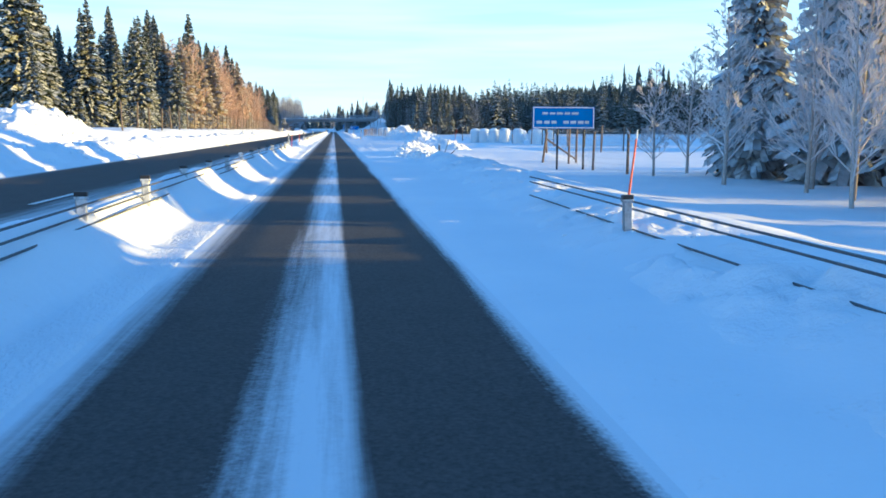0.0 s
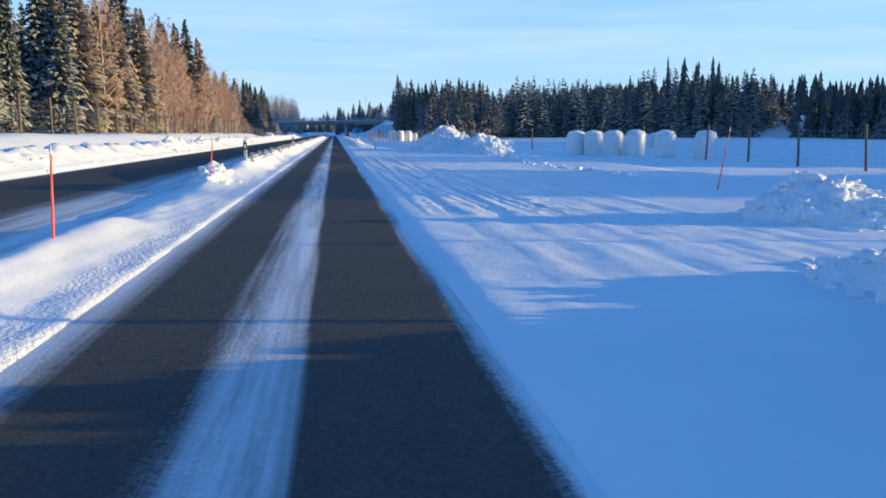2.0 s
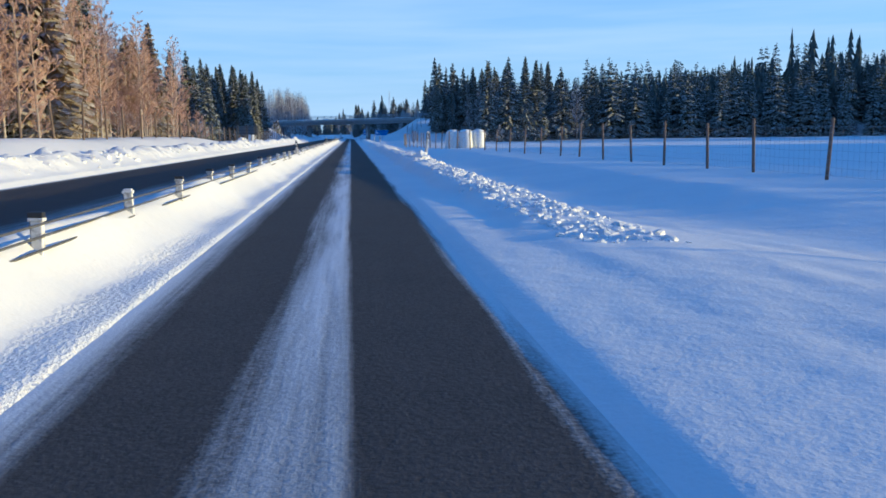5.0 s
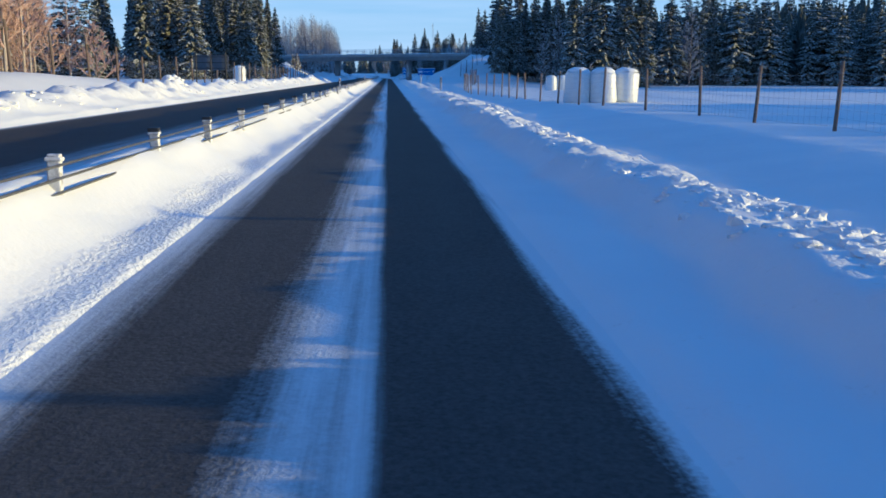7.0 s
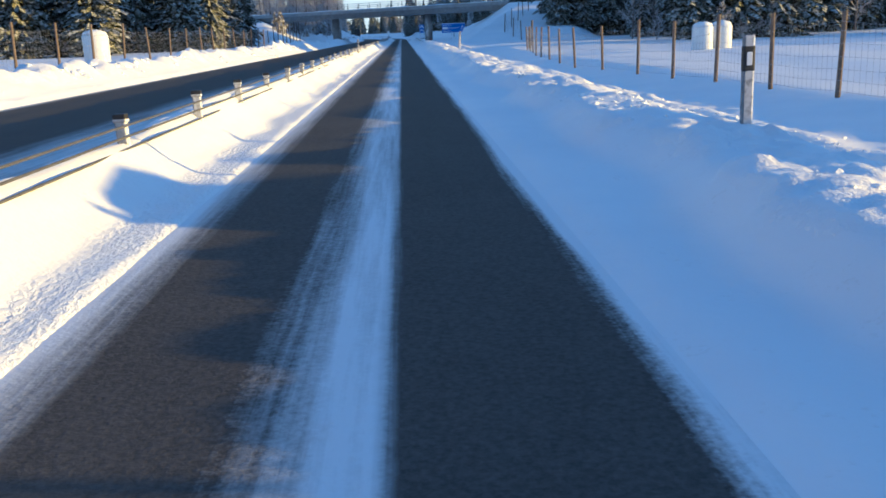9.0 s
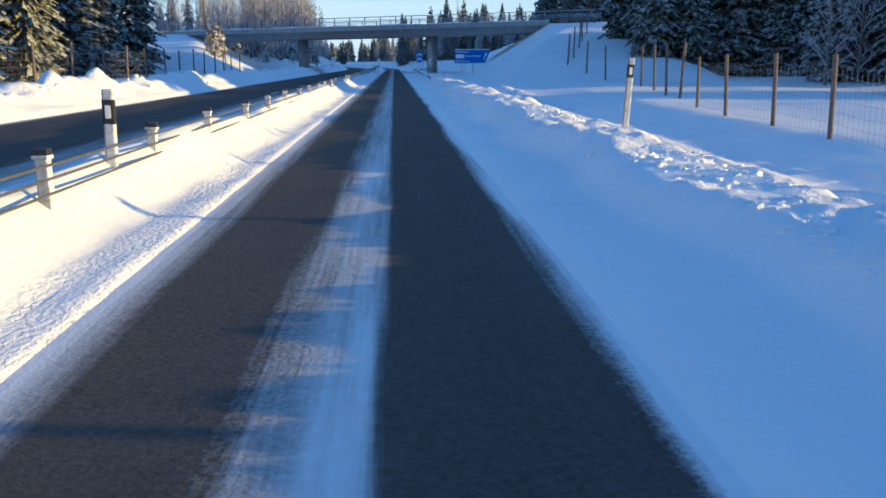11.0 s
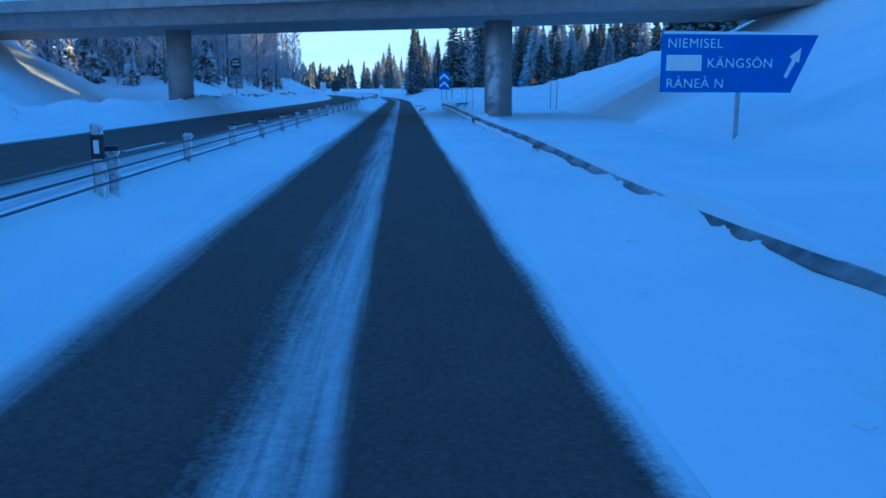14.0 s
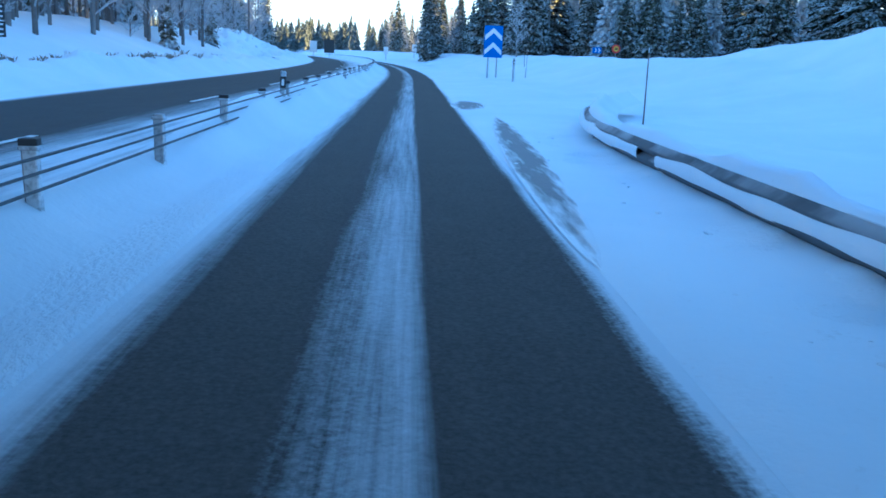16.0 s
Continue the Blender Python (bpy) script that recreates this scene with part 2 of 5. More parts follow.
def sun_sided_post():
    """Grey steel, its sunward side painted ragged white as if lit."""
    m, n, l, b = material("sun_sided_steel", 0.7)
    at = place_of(n)
    base = blend(n, l, noise_node(n, l, 12.0, 4, at), (0.10, 0.10, 0.105), (0.26, 0.26, 0.265))
    aspect = n.new("ShaderNodeVectorMath")
    aspect.operation = "DOT_PRODUCT"
    l.new(n.new("ShaderNodeNewGeometry").outputs["Normal"], aspect.inputs[0])
    aspect.inputs[1].default_value = (0.92, -0.25, 0.3)
    side = ramp(n, l, aspect.outputs["Value"], [(0.05, 0.12), (0.45, 1.0)])
    ragged = ramp(n, l, noise_node(n, l, 16.0, 5, at, 0.65), [(0.34, 0.25), (0.52, 1.0)])
    l.new(blend(n, l, arith(n, l, "MULTIPLY", side, ragged), base, (0.80, 0.81, 0.83)), b.inputs["Base Color"])
    bump(n, l, b, noise_node(n, l, 60, 3, at), 0.3, 0.006)
    return m


POST_STEEL = sun_sided_post()
DARK_STEEL = plain("dark_steel", (0.05, 0.052, 0.055), 0.55, 0.4, 0.3, 6, 0.1)
BLACK_PLASTIC = plain("black_plastic", (0.02, 0.02, 0.022), 0.5, 0, 0.3, 8, 0.1)
WOOD = plain("grey_fence_wood", (0.17, 0.13, 0.10), 0.9, 0, 0.4, 9, 0.4)
SIGN_BLUE = plain("sign_blue", (0.010, 0.13, 0.50), 0.45, 0, 0.12, 3, 0.03)
SIGN_WHITE = plain("sign_white", (0.78, 0.78, 0.78), 0.45, 0, 0.06, 5, 0.03)
SIGN_PALE = plain("pale_blue_sign", (0.36, 0.45, 0.60), 0.6, 0, 0.2, 8, 0.05)
SIGN_GREY = plain("sign_back_grey", (0.16, 0.165, 0.17), 0.5, 0.4, 0.2, 3, 0.05)
SIGN_RED = plain("sign_red", (0.62, 0.05, 0.03), 0.45, 0, 0.1, 4, 0.03)
SIGN_YELLOW = plain("sign_yellow", (0.78, 0.52, 0.06), 0.45, 0, 0.1, 4, 0.03)
STAKE_ORANGE = plain("stake_orange", (0.75, 0.13, 0.07), 0.5, 0, 0.2, 9, 0.05)
BALE_WRAP = plain("bale_wrap", (0.74, 0.76, 0.77), 0.35, 0, 0.08, 4, 0.5)


# ---- building helpers ----
def mesh_from(name, verts, faces, mats, smooth=False, index=None):
    me = bpy.data.meshes.new(name)
    me.from_pydata([tuple(v) for v in verts], [], [tuple(f) for f in faces])
    for m in mats if isinstance(mats, (list, tuple)) else [mats]:
        me.materials.append(m)
    if index is not None:
        me.polygons.foreach_set("material_index", index)
    if smooth:
        me.polygons.foreach_set("use_smooth", [True] * len(me.polygons))
    me.update()
    return me


def part(name, bm, mat, parent, label="", at=None):
    """Links a bmesh (or a mesh) as one part under a thing or a part."""
    if isinstance(bm, bmesh.types.BMesh):
        me = bpy.data.meshes.new(name)
        bm.to_mesh(me)
        bm.free()
        me.materials.append(mat)
    else:
        me = bm
    ob = new(name, me)
    ob.parent = parent
    if at is not None:
        ob.matrix_basis = at
    return tagged(ob, label)


def thing(name, at, label, category, group="", kind=""):
    ob = new(name)
    ob.empty_display_size = 0.2
    ob.matrix_basis = at if isinstance(at, Matrix) else Matrix.Translation(at)
    return tagged(ob, label, category, group, kind)


def box(bm, size, at=(0, 0, 0), bevel=0.0, turn=None):
    m = Matrix.Translation(at) @ (turn or Matrix.Identity(4)) @ Matrix.Diagonal((*size, 1))
    made = bmesh.ops.create_cube(bm, size=1.0, matrix=m)["verts"]
    if bevel:
        edges = list({e for v in made for e in v.link_edges})
        bmesh.ops.bevel(bm, geom=edges, offset=bevel, segments=2, affect="EDGES", profile=0.6)
    return bm


def rod(bm, a, b, r0, r1=None, sides=8):
    a, b = Vector(a), Vector(b)
    way = b - a
    m = Matrix.Translation((a + b) / 2) @ way.to_track_quat("Z", "Y").to_matrix().to_4x4()
    bmesh.ops.create_cone(bm, cap_ends=True, segments=sides, radius1=r0, radius2=r0 if r1 is None else r1, depth=way.length, matrix=m)
    return bm


def step(x, a, b):
    t = np.clip((x - a) / (b - a), 0, 1)
    return t * t * (3 - 2 * t)


def hump(x, mid, half):
    return np.exp(-((x - mid) / half) ** 2)


WAVES = [(random.uniform(0, 6.28), random.uniform(0, 6.28), random.uniform(0.7, 1.4)) for _ in range(24)]


def ripple(x, y, size, first, count=5):
    """A smooth, irregular wave field of about that size in metres, from -1 to 1."""
    out = 0.0
    for k in range(count):
        angle, phase, pitch = WAVES[(first + k) % len(WAVES)]
        out = out + np.sin((x * math.cos(angle) + y * math.sin(angle)) * 6.28 / (size * pitch) + phase)
    return out / count * 1.4


def bend(y):
    """How far the road has turned to the left at y."""
    return -np.maximum(np.asarray(y, float) - 410.0, 0) ** 2 / 1412.0


BRIDGE_SKEW = -0.35


def clod_field(x, y, cell, seed, share=0.75):
    """Rounded clods of about the size of a cell, strewn at random: their height, from 0 to about half a cell."""
    x, y = np.asarray(x, float) / cell, np.asarray(y, float) / cell
    ix, iy = np.floor(x).astype(np.int64), np.floor(y).astype(np.int64)
    out = np.zeros(np.broadcast(x, y).shape)
    for dx in (-1, 0, 1):
        for dy in (-1, 0, 1):
            cx, cy = ix + dx, iy + dy
            h = (cx * 374761393 + cy * 668265263 + seed * 974634777) & 0x7FFFFFFF
            h = ((h ^ (h >> 13)) * 1274126177) & 0x7FFFFFFF
            a, b, c, d = (h & 255) / 255.0, ((h >> 8) & 255) / 255.0, ((h >> 16) & 255) / 255.0, ((h >> 5) & 1023) / 1023.0
            r = 0.38 + 0.42 * c
            px, py = x - cx - a, y - cy - b
            # flattened, tilted blocks rather than balls
            q = np.maximum(np.abs(px * (0.8 + 0.5 * b) + py * (a - 0.5)), np.abs(py * (0.8 + 0.5 * a) - px * (c - 0.5))) * 0.55 + np.hypot(px, py) * 0.45
            bump_up = (r * 0.75 + (a - 0.5) * 0.5 * px + (b - 0.5) * 0.5 * py) * np.sqrt(np.clip(1 - (q / r) ** 2, 0, 1))
            out = np.maximum(out, np.where(d < share, bump_up, 0))
    return out * cell


def height(x, y):
    """Height of the snow at x, y."""
    x, y = np.asarray(x, float), np.asarray(y, float)
    u = x - bend(y)
    # snowbank along the middle barrier
    wide = 0.46 - 0.17 * step(y, 300, 345)
    foot = u + 0.16 * ripple(u * 0, y, 6.5, 7) + 0.07 * ripple(u * 0, y, 2.1, 13)
    crest = wide * (1 + 0.16 * ripple(u * 0.2, y, 9, 0) + 0.06 * ripple(u, y, 2.4, 1)) + 0.10 * ripple(u, y, 2.6, 3) * (1 - step(y, 24, 40)) * step(u, -2.7, -2.2)
    # the opening in the barrier, where the bank has been cut down
    crest = crest * (1 - 0.55 * step(y, 49, 52) * (1 - step(y, 69, 74)) - 0.30 * step(y, 57, 58.2) * (1 - step(y, 64.5, 66.5)))
    crest = crest + 0.05 * (1 - step(y, 36, 50)) + 0.26 * step(y, 374, 382)
    bank = crest * np.clip((-foot - 1.98) / 0.66, 0, 1) ** 1.45 * (1 - step(-u, 2.75, 3.35)) + (0.035 + 0.014 * ripple(u * 3, y, 1.3, 2) + 0.010 * ripple(u, y * 0.5, 0.28, 6)) * step(-u, 1.55, 1.8) * (1 - step(-u, 3.3, 3.5))
    # the far roadside on the left
    left_level = 0.85 * (1 - step(y, 198, 216)) + 0.35
    left_level = left_level * (1 - step(y, 372, 400)) + 2.6 * step(y, 372, 400) * (1 - 0.6 * step(y, 470, 560))
    berm = 0.48 * hump(u, -10.6, 0.9) * (0.8 + 0.3 * ripple(u, y, 2.2, 5)) + 0.10 * ripple(u, y, 0.9, 8) * hump(u, -10.7, 1.2)
    left = np.where(u < -9.1, 0.05 + 0.22 * step(-u, 9.1, 10.4) + (left_level - 0.2) * step(-u, 10.8, 14.5 + 6 * step(y, 372, 400)) + berm + 0.10 * ripple(x, y, 11, 2) * step(-u, 10, 14), 0)
    # the right roadside: shoulder, ploughed ridge, lower field
    ruts = step(y, 46, 54) * (1 - step(y, 110, 118)) * (0.010 * ripple(u * 2.2, y * 0.05, 1.1, 14) + 0.008 * ripple(u * 2.0 + y * 0.10, y * 0.04, 0.5, 17)) * step(u, 1.3, 2.0)
    ruts = ruts + 0.010 * ripple(u, y * 0.6, 0.9, 15) * step(u, 1.6, 2.4) * (1 - step(u, 9, 14))
    shoulder = ruts + 0.05 * step(u, 1.02, 1.3) + 0.012 * ripple(u, y, 0.8, 1) * step(u, 1.1, 1.6)
    lay_by = (1 - step(u, 11.5, 13.5)) * step(y, 42, 50) * (1 - step(y, 112, 122))
    field = (-0.22 - 0.18 * step(y, 195, 235)) * (1 - step(y, 280, 320)) * step(u, 3.8, 7.0) * (1 - lay_by)
    field = field - 0.38 * step(u, 5.0, 9.0) * (1 - step(y, 42, 52)) * (1 - step(u, 30, 60))
    # a dip added between the ridge and the fence, tilting ground out of the sun
    added_dip = step(y, 122, 140) * (1 - step(y, 288, 312)) * (-0.62 * step(u, 3.3, 4.7) + 0.62 * np.clip((u - 4.7) / 5.2, 0, 1))
    field = field + added_dip
    ridge_on = step(y, 118, 150) * (1 - step(y, 300, 322))
    # a broken edge towards the road, a long lumpy slope away from it
    ridge_edge = 2.42 + 0.30 * ripple(u * 0, y, 5.5, 4) + 0.12 * ripple(u * 0.3, y, 1.7, 9) + 0.05 * ripple(u, y, 0.7, 2)
    ridge_wide = 1.3 + 1.1 * step(y, 192, 212)
    ridge = ridge_on * (0.26 + 0.06 * step(y, 255, 275) + 0.05 * ripple(u, y, 5, 6) + 0.035 * ripple(u, y, 1.5, 18) + 0.02 * ripple(u, y, 0.7, 8)) * step(u, ridge_edge - 0.6, ridge_edge) ** 1.3 * (1 - step(u, ridge_edge + 0.25, ridge_edge + 0.35 + ridge_wide) ** 0.9)
    ridge = ridge + ridge_on * step(y, 196, 214) * (0.20 + 0.08 * ripple(u, y, 2.6, 20)) * hump(u, 6.2 + 0.25 * ripple(u * 0, y, 9, 3), 0.55)
    near_lip = 1.95 + 0.045 * np.maximum(y - 6, 0) + 0.15 * ripple(u * 0, y, 4.0, 3)
    near_bank = (1 - step(y, 36, 48)) * ((0.22 + 0.05 * ripple(u, y, 2.2, 9)) * step(u, near_lip, near_lip + 1.3) * (1 - 0.6 * step(u, near_lip + 1.8, near_lip + 4.5)))
    rail_bank = (0.17 + 0.05 * ripple(u, y, 3.0, 16)) * hump(u, 3.10, 0.40) * step(y, 314, 326) * (1 - step(y, 376, 384)) + (0.09 + 0.04 * ripple(u, y, 2.0, 11)) * hump(u, 2.70, 0.25) * hump(y, 333, 7)
    right = np.where(u > 1.0, rail_bank + shoulder + field + ridge + near_bank + 0.06 * ripple(x, y, 8, 7) * step(u, 5, 8), 0)
    right = right + np.where(u > 1.3, (0.022 * ripple(u, y * 0.5, 0.75, 19) + 0.025 * ripple(u, y, 2.6, 5)) * step(u, 1.5, 2.3) * step(y, 312, 322), 0)
    after = step(y, 378, 402)
    right = right + after * np.where(u > 1.3, 0.10 * step(u, 2.0, 3.4) + 1.5 * step(u, 5.5, 13) + 0.10 * ripple(x, y, 5, 10) * step(u, 4, 6) + 0.05 * ripple(u, y, 1.1, 12) * step(u, 2.0, 3.0), 0)
    base = np.where((u > -9.1) & (u < 1.0), -0.10, 0.0)
    base = np.where((u > -3.45) & (u < -1.62), 0.0, base)
    out = base + np.where((u <= -1.55) & (u > -3.6), bank, 0) + left + right
    # embankments of the overpass
    across = (y - 367.0 - BRIDGE_SKEW * x) / math.hypot(1, BRIDGE_SKEW)
    top_r, top_l = 5.35 + 0.01 * x, 5.05
    side = np.clip((np.abs(across) - 5.2) / np.where((across > 0) & (x > 0), 4.2, 1.9), 0, None)
    # its ends flare out into broad hills on both sides of the bridge
    ramp_r = np.minimum(np.clip((x - 9.5) / 1.5, 0, None), top_r) - side
    flare = np.minimum(np.clip((x - 7.2) / 2.2, 0, None), top_r - np.clip((-across - 5.2) / (8.0 - 5.8 * step(x, 20.0, 30.0)), 0, None))
    ramp_r = np.where(across < 0, ramp_r + (flare - ramp_r) * step(-across, 5.0, 12.0), ramp_r)
    flare = np.minimum(np.clip((x - 9.7) / 1.9, 0, None), top_r - np.clip((across - 5.2) / (10.0 - 7.0 * step(x, 24.0, 36.0)), 0, None))
    ramp_r = np.where(across > 0, ramp_r + (flare - ramp_r) * step(across, 1.0, 7.0), ramp_r)
    south = step(-across, 4.0, 12.0)
    ramp_l = np.minimum(np.clip((-x - 16.0) / 2.1, 0, None), top_l) - side
    hill = np.minimum(np.clip((-x - 14.6) / 2.1, 0, None), top_l - np.clip((-across - 5.2) / 8.0, 0, None))
    ramp_l = np.where(across < 0, ramp_l + (hill - ramp_l) * south, ramp_l)
    mound = np.maximum(ramp_r, ramp_l) + 0.12 * ripple(x, y, 6, 11)
    soft = np.maximum(mound - out, 0)
    return np.where((x > 8) | (x < -13), out + soft * step(mound, -0.4, 0.6), out)


def ground_height(x, y):
    return float(height(np.array([x]), np.array([y]))[0])


# ---- ground: one snow sheet to the horizon ----
def spread(start, stop, first, growth):
    out, s, at = [], first, start
    while abs(at - start) < abs(stop - start):
        at += math.copysign(s, stop - start)
        s *= growth
        out.append(at)
    return out


def build_ground():
    fine_x = list(np.arange(-12.6, -8.9, 0.16)) + list(np.arange(-8.8, -3.5, 0.6)) + list(np.arange(-3.5, -1.5, 0.09)) + list(np.arange(-1.4, 0.95, 0.5)) + list(np.arange(1.0, 6.0, 0.11)) + list(np.arange(6.0, 14.1, 0.35))
    xs = np.array(spread(-12.6, -2600, 0.35, 1.055)[::-1] + fine_x + spread(fine_x[-1], 2600, 0.45, 1.055))
    fine_y = list(np.arange(-3, 60, 0.22)) + list(np.arange(60, 410, 0.36))
    ys = np.array(spread(-3, -900, 0.5, 1.12)[::-1] + fine_y + spread(fine_y[-1], 4000, 0.6, 1.045))
    bx, by = np.meshgrid(xs, ys)
    wx = bx + bend(np.minimum(by, 620)) * (np.abs(bx) < 60) * (1 - step(np.abs(bx), 20, 60))
    wz = height(wx, by)
    nx, ny = len(xs), len(ys)
    k = np.arange((ny - 1) * nx).reshape(ny - 1, nx)[:, :-1].ravel()
    faces = np.stack([k, k + 1, k + nx + 1, k + nx], 1)
    me = bpy.data.meshes.new("ground")
    me.vertices.add(nx * ny)
    me.vertices.foreach_set("co", np.stack([wx, by, wz], 2).astype(np.float32).ravel())
    me.loops.add(faces.size)
    me.loops.foreach_set("vertex_index", faces.astype(np.int32).ravel())
    me.polygons.add(len(faces))
    me.polygons.foreach_set("loop_start", np.arange(0, faces.size, 4, dtype=np.int32))
    me.polygons.foreach_set("use_smooth", np.ones(len(faces), dtype=bool))
    me.update(calc_edges=True)
    me.validate()
    me.materials.append(SNOW)
    return tagged(new("ground", me), "deep white snow over fields and verges", "snowfield", kind="structure")


build_ground()


# ---- the two carriageways ----
def ribbon(name, left, right, z, label, lanes):
    ys = np.array([-400.0, -60] + list(np.arange(-4, 396, 4)) + list(np.arange(396, 640, 3)))
    us = np.linspace(left, right, lanes + 1)
    verts, faces, uvs = [], [], []
    for y in ys:
        for u in us:
            verts.append((u + float(bend(y)), y, z + 0.012 * math.cos((u - (left + right) / 2) * 0.5)))
            uvs.append((u, y))
    w = lanes + 1
    for i in range(len(ys) - 1):
        for j in range(lanes):
            faces.append((i * w + j, i * w + j + 1, (i + 1) * w + j + 1, (i + 1) * w + j))
    me = mesh_from(name, verts, faces, ROAD, True)
    layer = me.uv_layers.new(name="across")
    for loop in me.loops:
        layer.data[loop.index].uv = uvs[loop.vertex_index]
    return tagged(new(name, me), label, "road", kind="structure")


road_own = ribbon("road_1", -1.95, 1.25, 0.0, "single lane of dark asphalt with snow between its wheel tracks", 6)
road_far = ribbon("road_2", -9.45, -3.2, -0.02, "oncoming carriageway, dark asphalt with blown snow", 10)
paint = plain("road_paint", (0.7, 0.7, 0.68), 0.7, 0, 0.2, 8, 0.2)
for k in range(-1, 42):
    y0 = 6 + k * 12.0
    if y0 < 290 and y0 > 20:
        continue
    bm = bmesh.new()
    box(bm, (0.11, 3.0, 0.006), (0, 0, 0), 0)
    dash = part("lane_marking", bm, paint, road_far)
    dash.location = (-5.45 + float(bend(y0)), y0, 0.0)


# ---- middle barrier: posts and three wire ropes ----
def tube_between(points, r, sides=5):
    """Vertices and faces of a thin tube along a line of points."""
    verts, faces = [], []
    for i, p in enumerate(points):
        for s in range(sides):
            a = 6.2832 * s / sides
            verts.append((p[0] + r * math.cos(a), p[1], p[2] + r * math.sin(a)))
        if i:
            b = (i - 1) * sides
            for s in range(sides):
                t = (s + 1) % sides
                faces.append((b + s, b + t, b + sides + t, b + sides + s))
    return verts, faces


def barrier_post_mesh():
    bm = bmesh.new()
    box(bm, (0.10, 0.075, 0.74), (0, 0, 0.03), 0.012)
    box(bm, (0.125, 0.10, 0.03), (0, 0, 0.36), 0.008)
    me = bpy.data.meshes.new("post")
    bm.to_mesh(me)
    bm.free()
    me.materials.append(POST_STEEL)
    return me


def cap_mesh():
    bm = bmesh.new()
    box(bm, (0.12, 0.09, 0.055), (0, 0, 0.395), 0.01)
    me = bpy.data.meshes.new("post_cap")
    bm.to_mesh(me)
    bm.free()
    me.materials.append(BLACK_PLASTIC)
    return me


POST, CAP = barrier_post_mesh(), cap_mesh()


def cable_barrier(u, y0, y1, top, label, ropes=(0.06, 0.16, 0.27), gap=2.97):
    root = thing("cable_barrier", (0, 0, 0), label, "barrier")
    y, k = y0, 0
    while y < y1:
        x = u + float(bend(y)) + random.uniform(-0.015, 0.015)
        post = part("post", POST, None, root, "", pose(x, y, top - 0.37 + random.uniform(-0.02, 0.02), random.uniform(-1.5, 1.5), random.uniform(-2, 2), random.uniform(-6, 6)))
        if k % 7 != 3:
            part("cap", CAP, None, post)
        y, k = y + gap, k + 1
    for drop in ropes:
        line = [(u + float(bend(s)) + 0.058, s, top - drop) for s in np.arange(y0 - 1.0, y1, gap)]
        v, f = tube_between(line, 0.012)
        part("wire_rope", mesh_from("wire_rope", v, f, ROPE, True), None, root)
    return root


cable_barrier(-2.6, -5.6, 50.5, 0.66, "low steel posts with three wire ropes ending at the opening")
cable_barrier(-2.6, 75.6, 560.0, 0.66, "low steel posts with three wire ropes standing in a snowbank")
cable_barrier(2.95, 3.5, 15.0, 0.60, "roadside posts with wire ropes half sunk in snow", (0.04, 0.12, 0.34), 6.0)


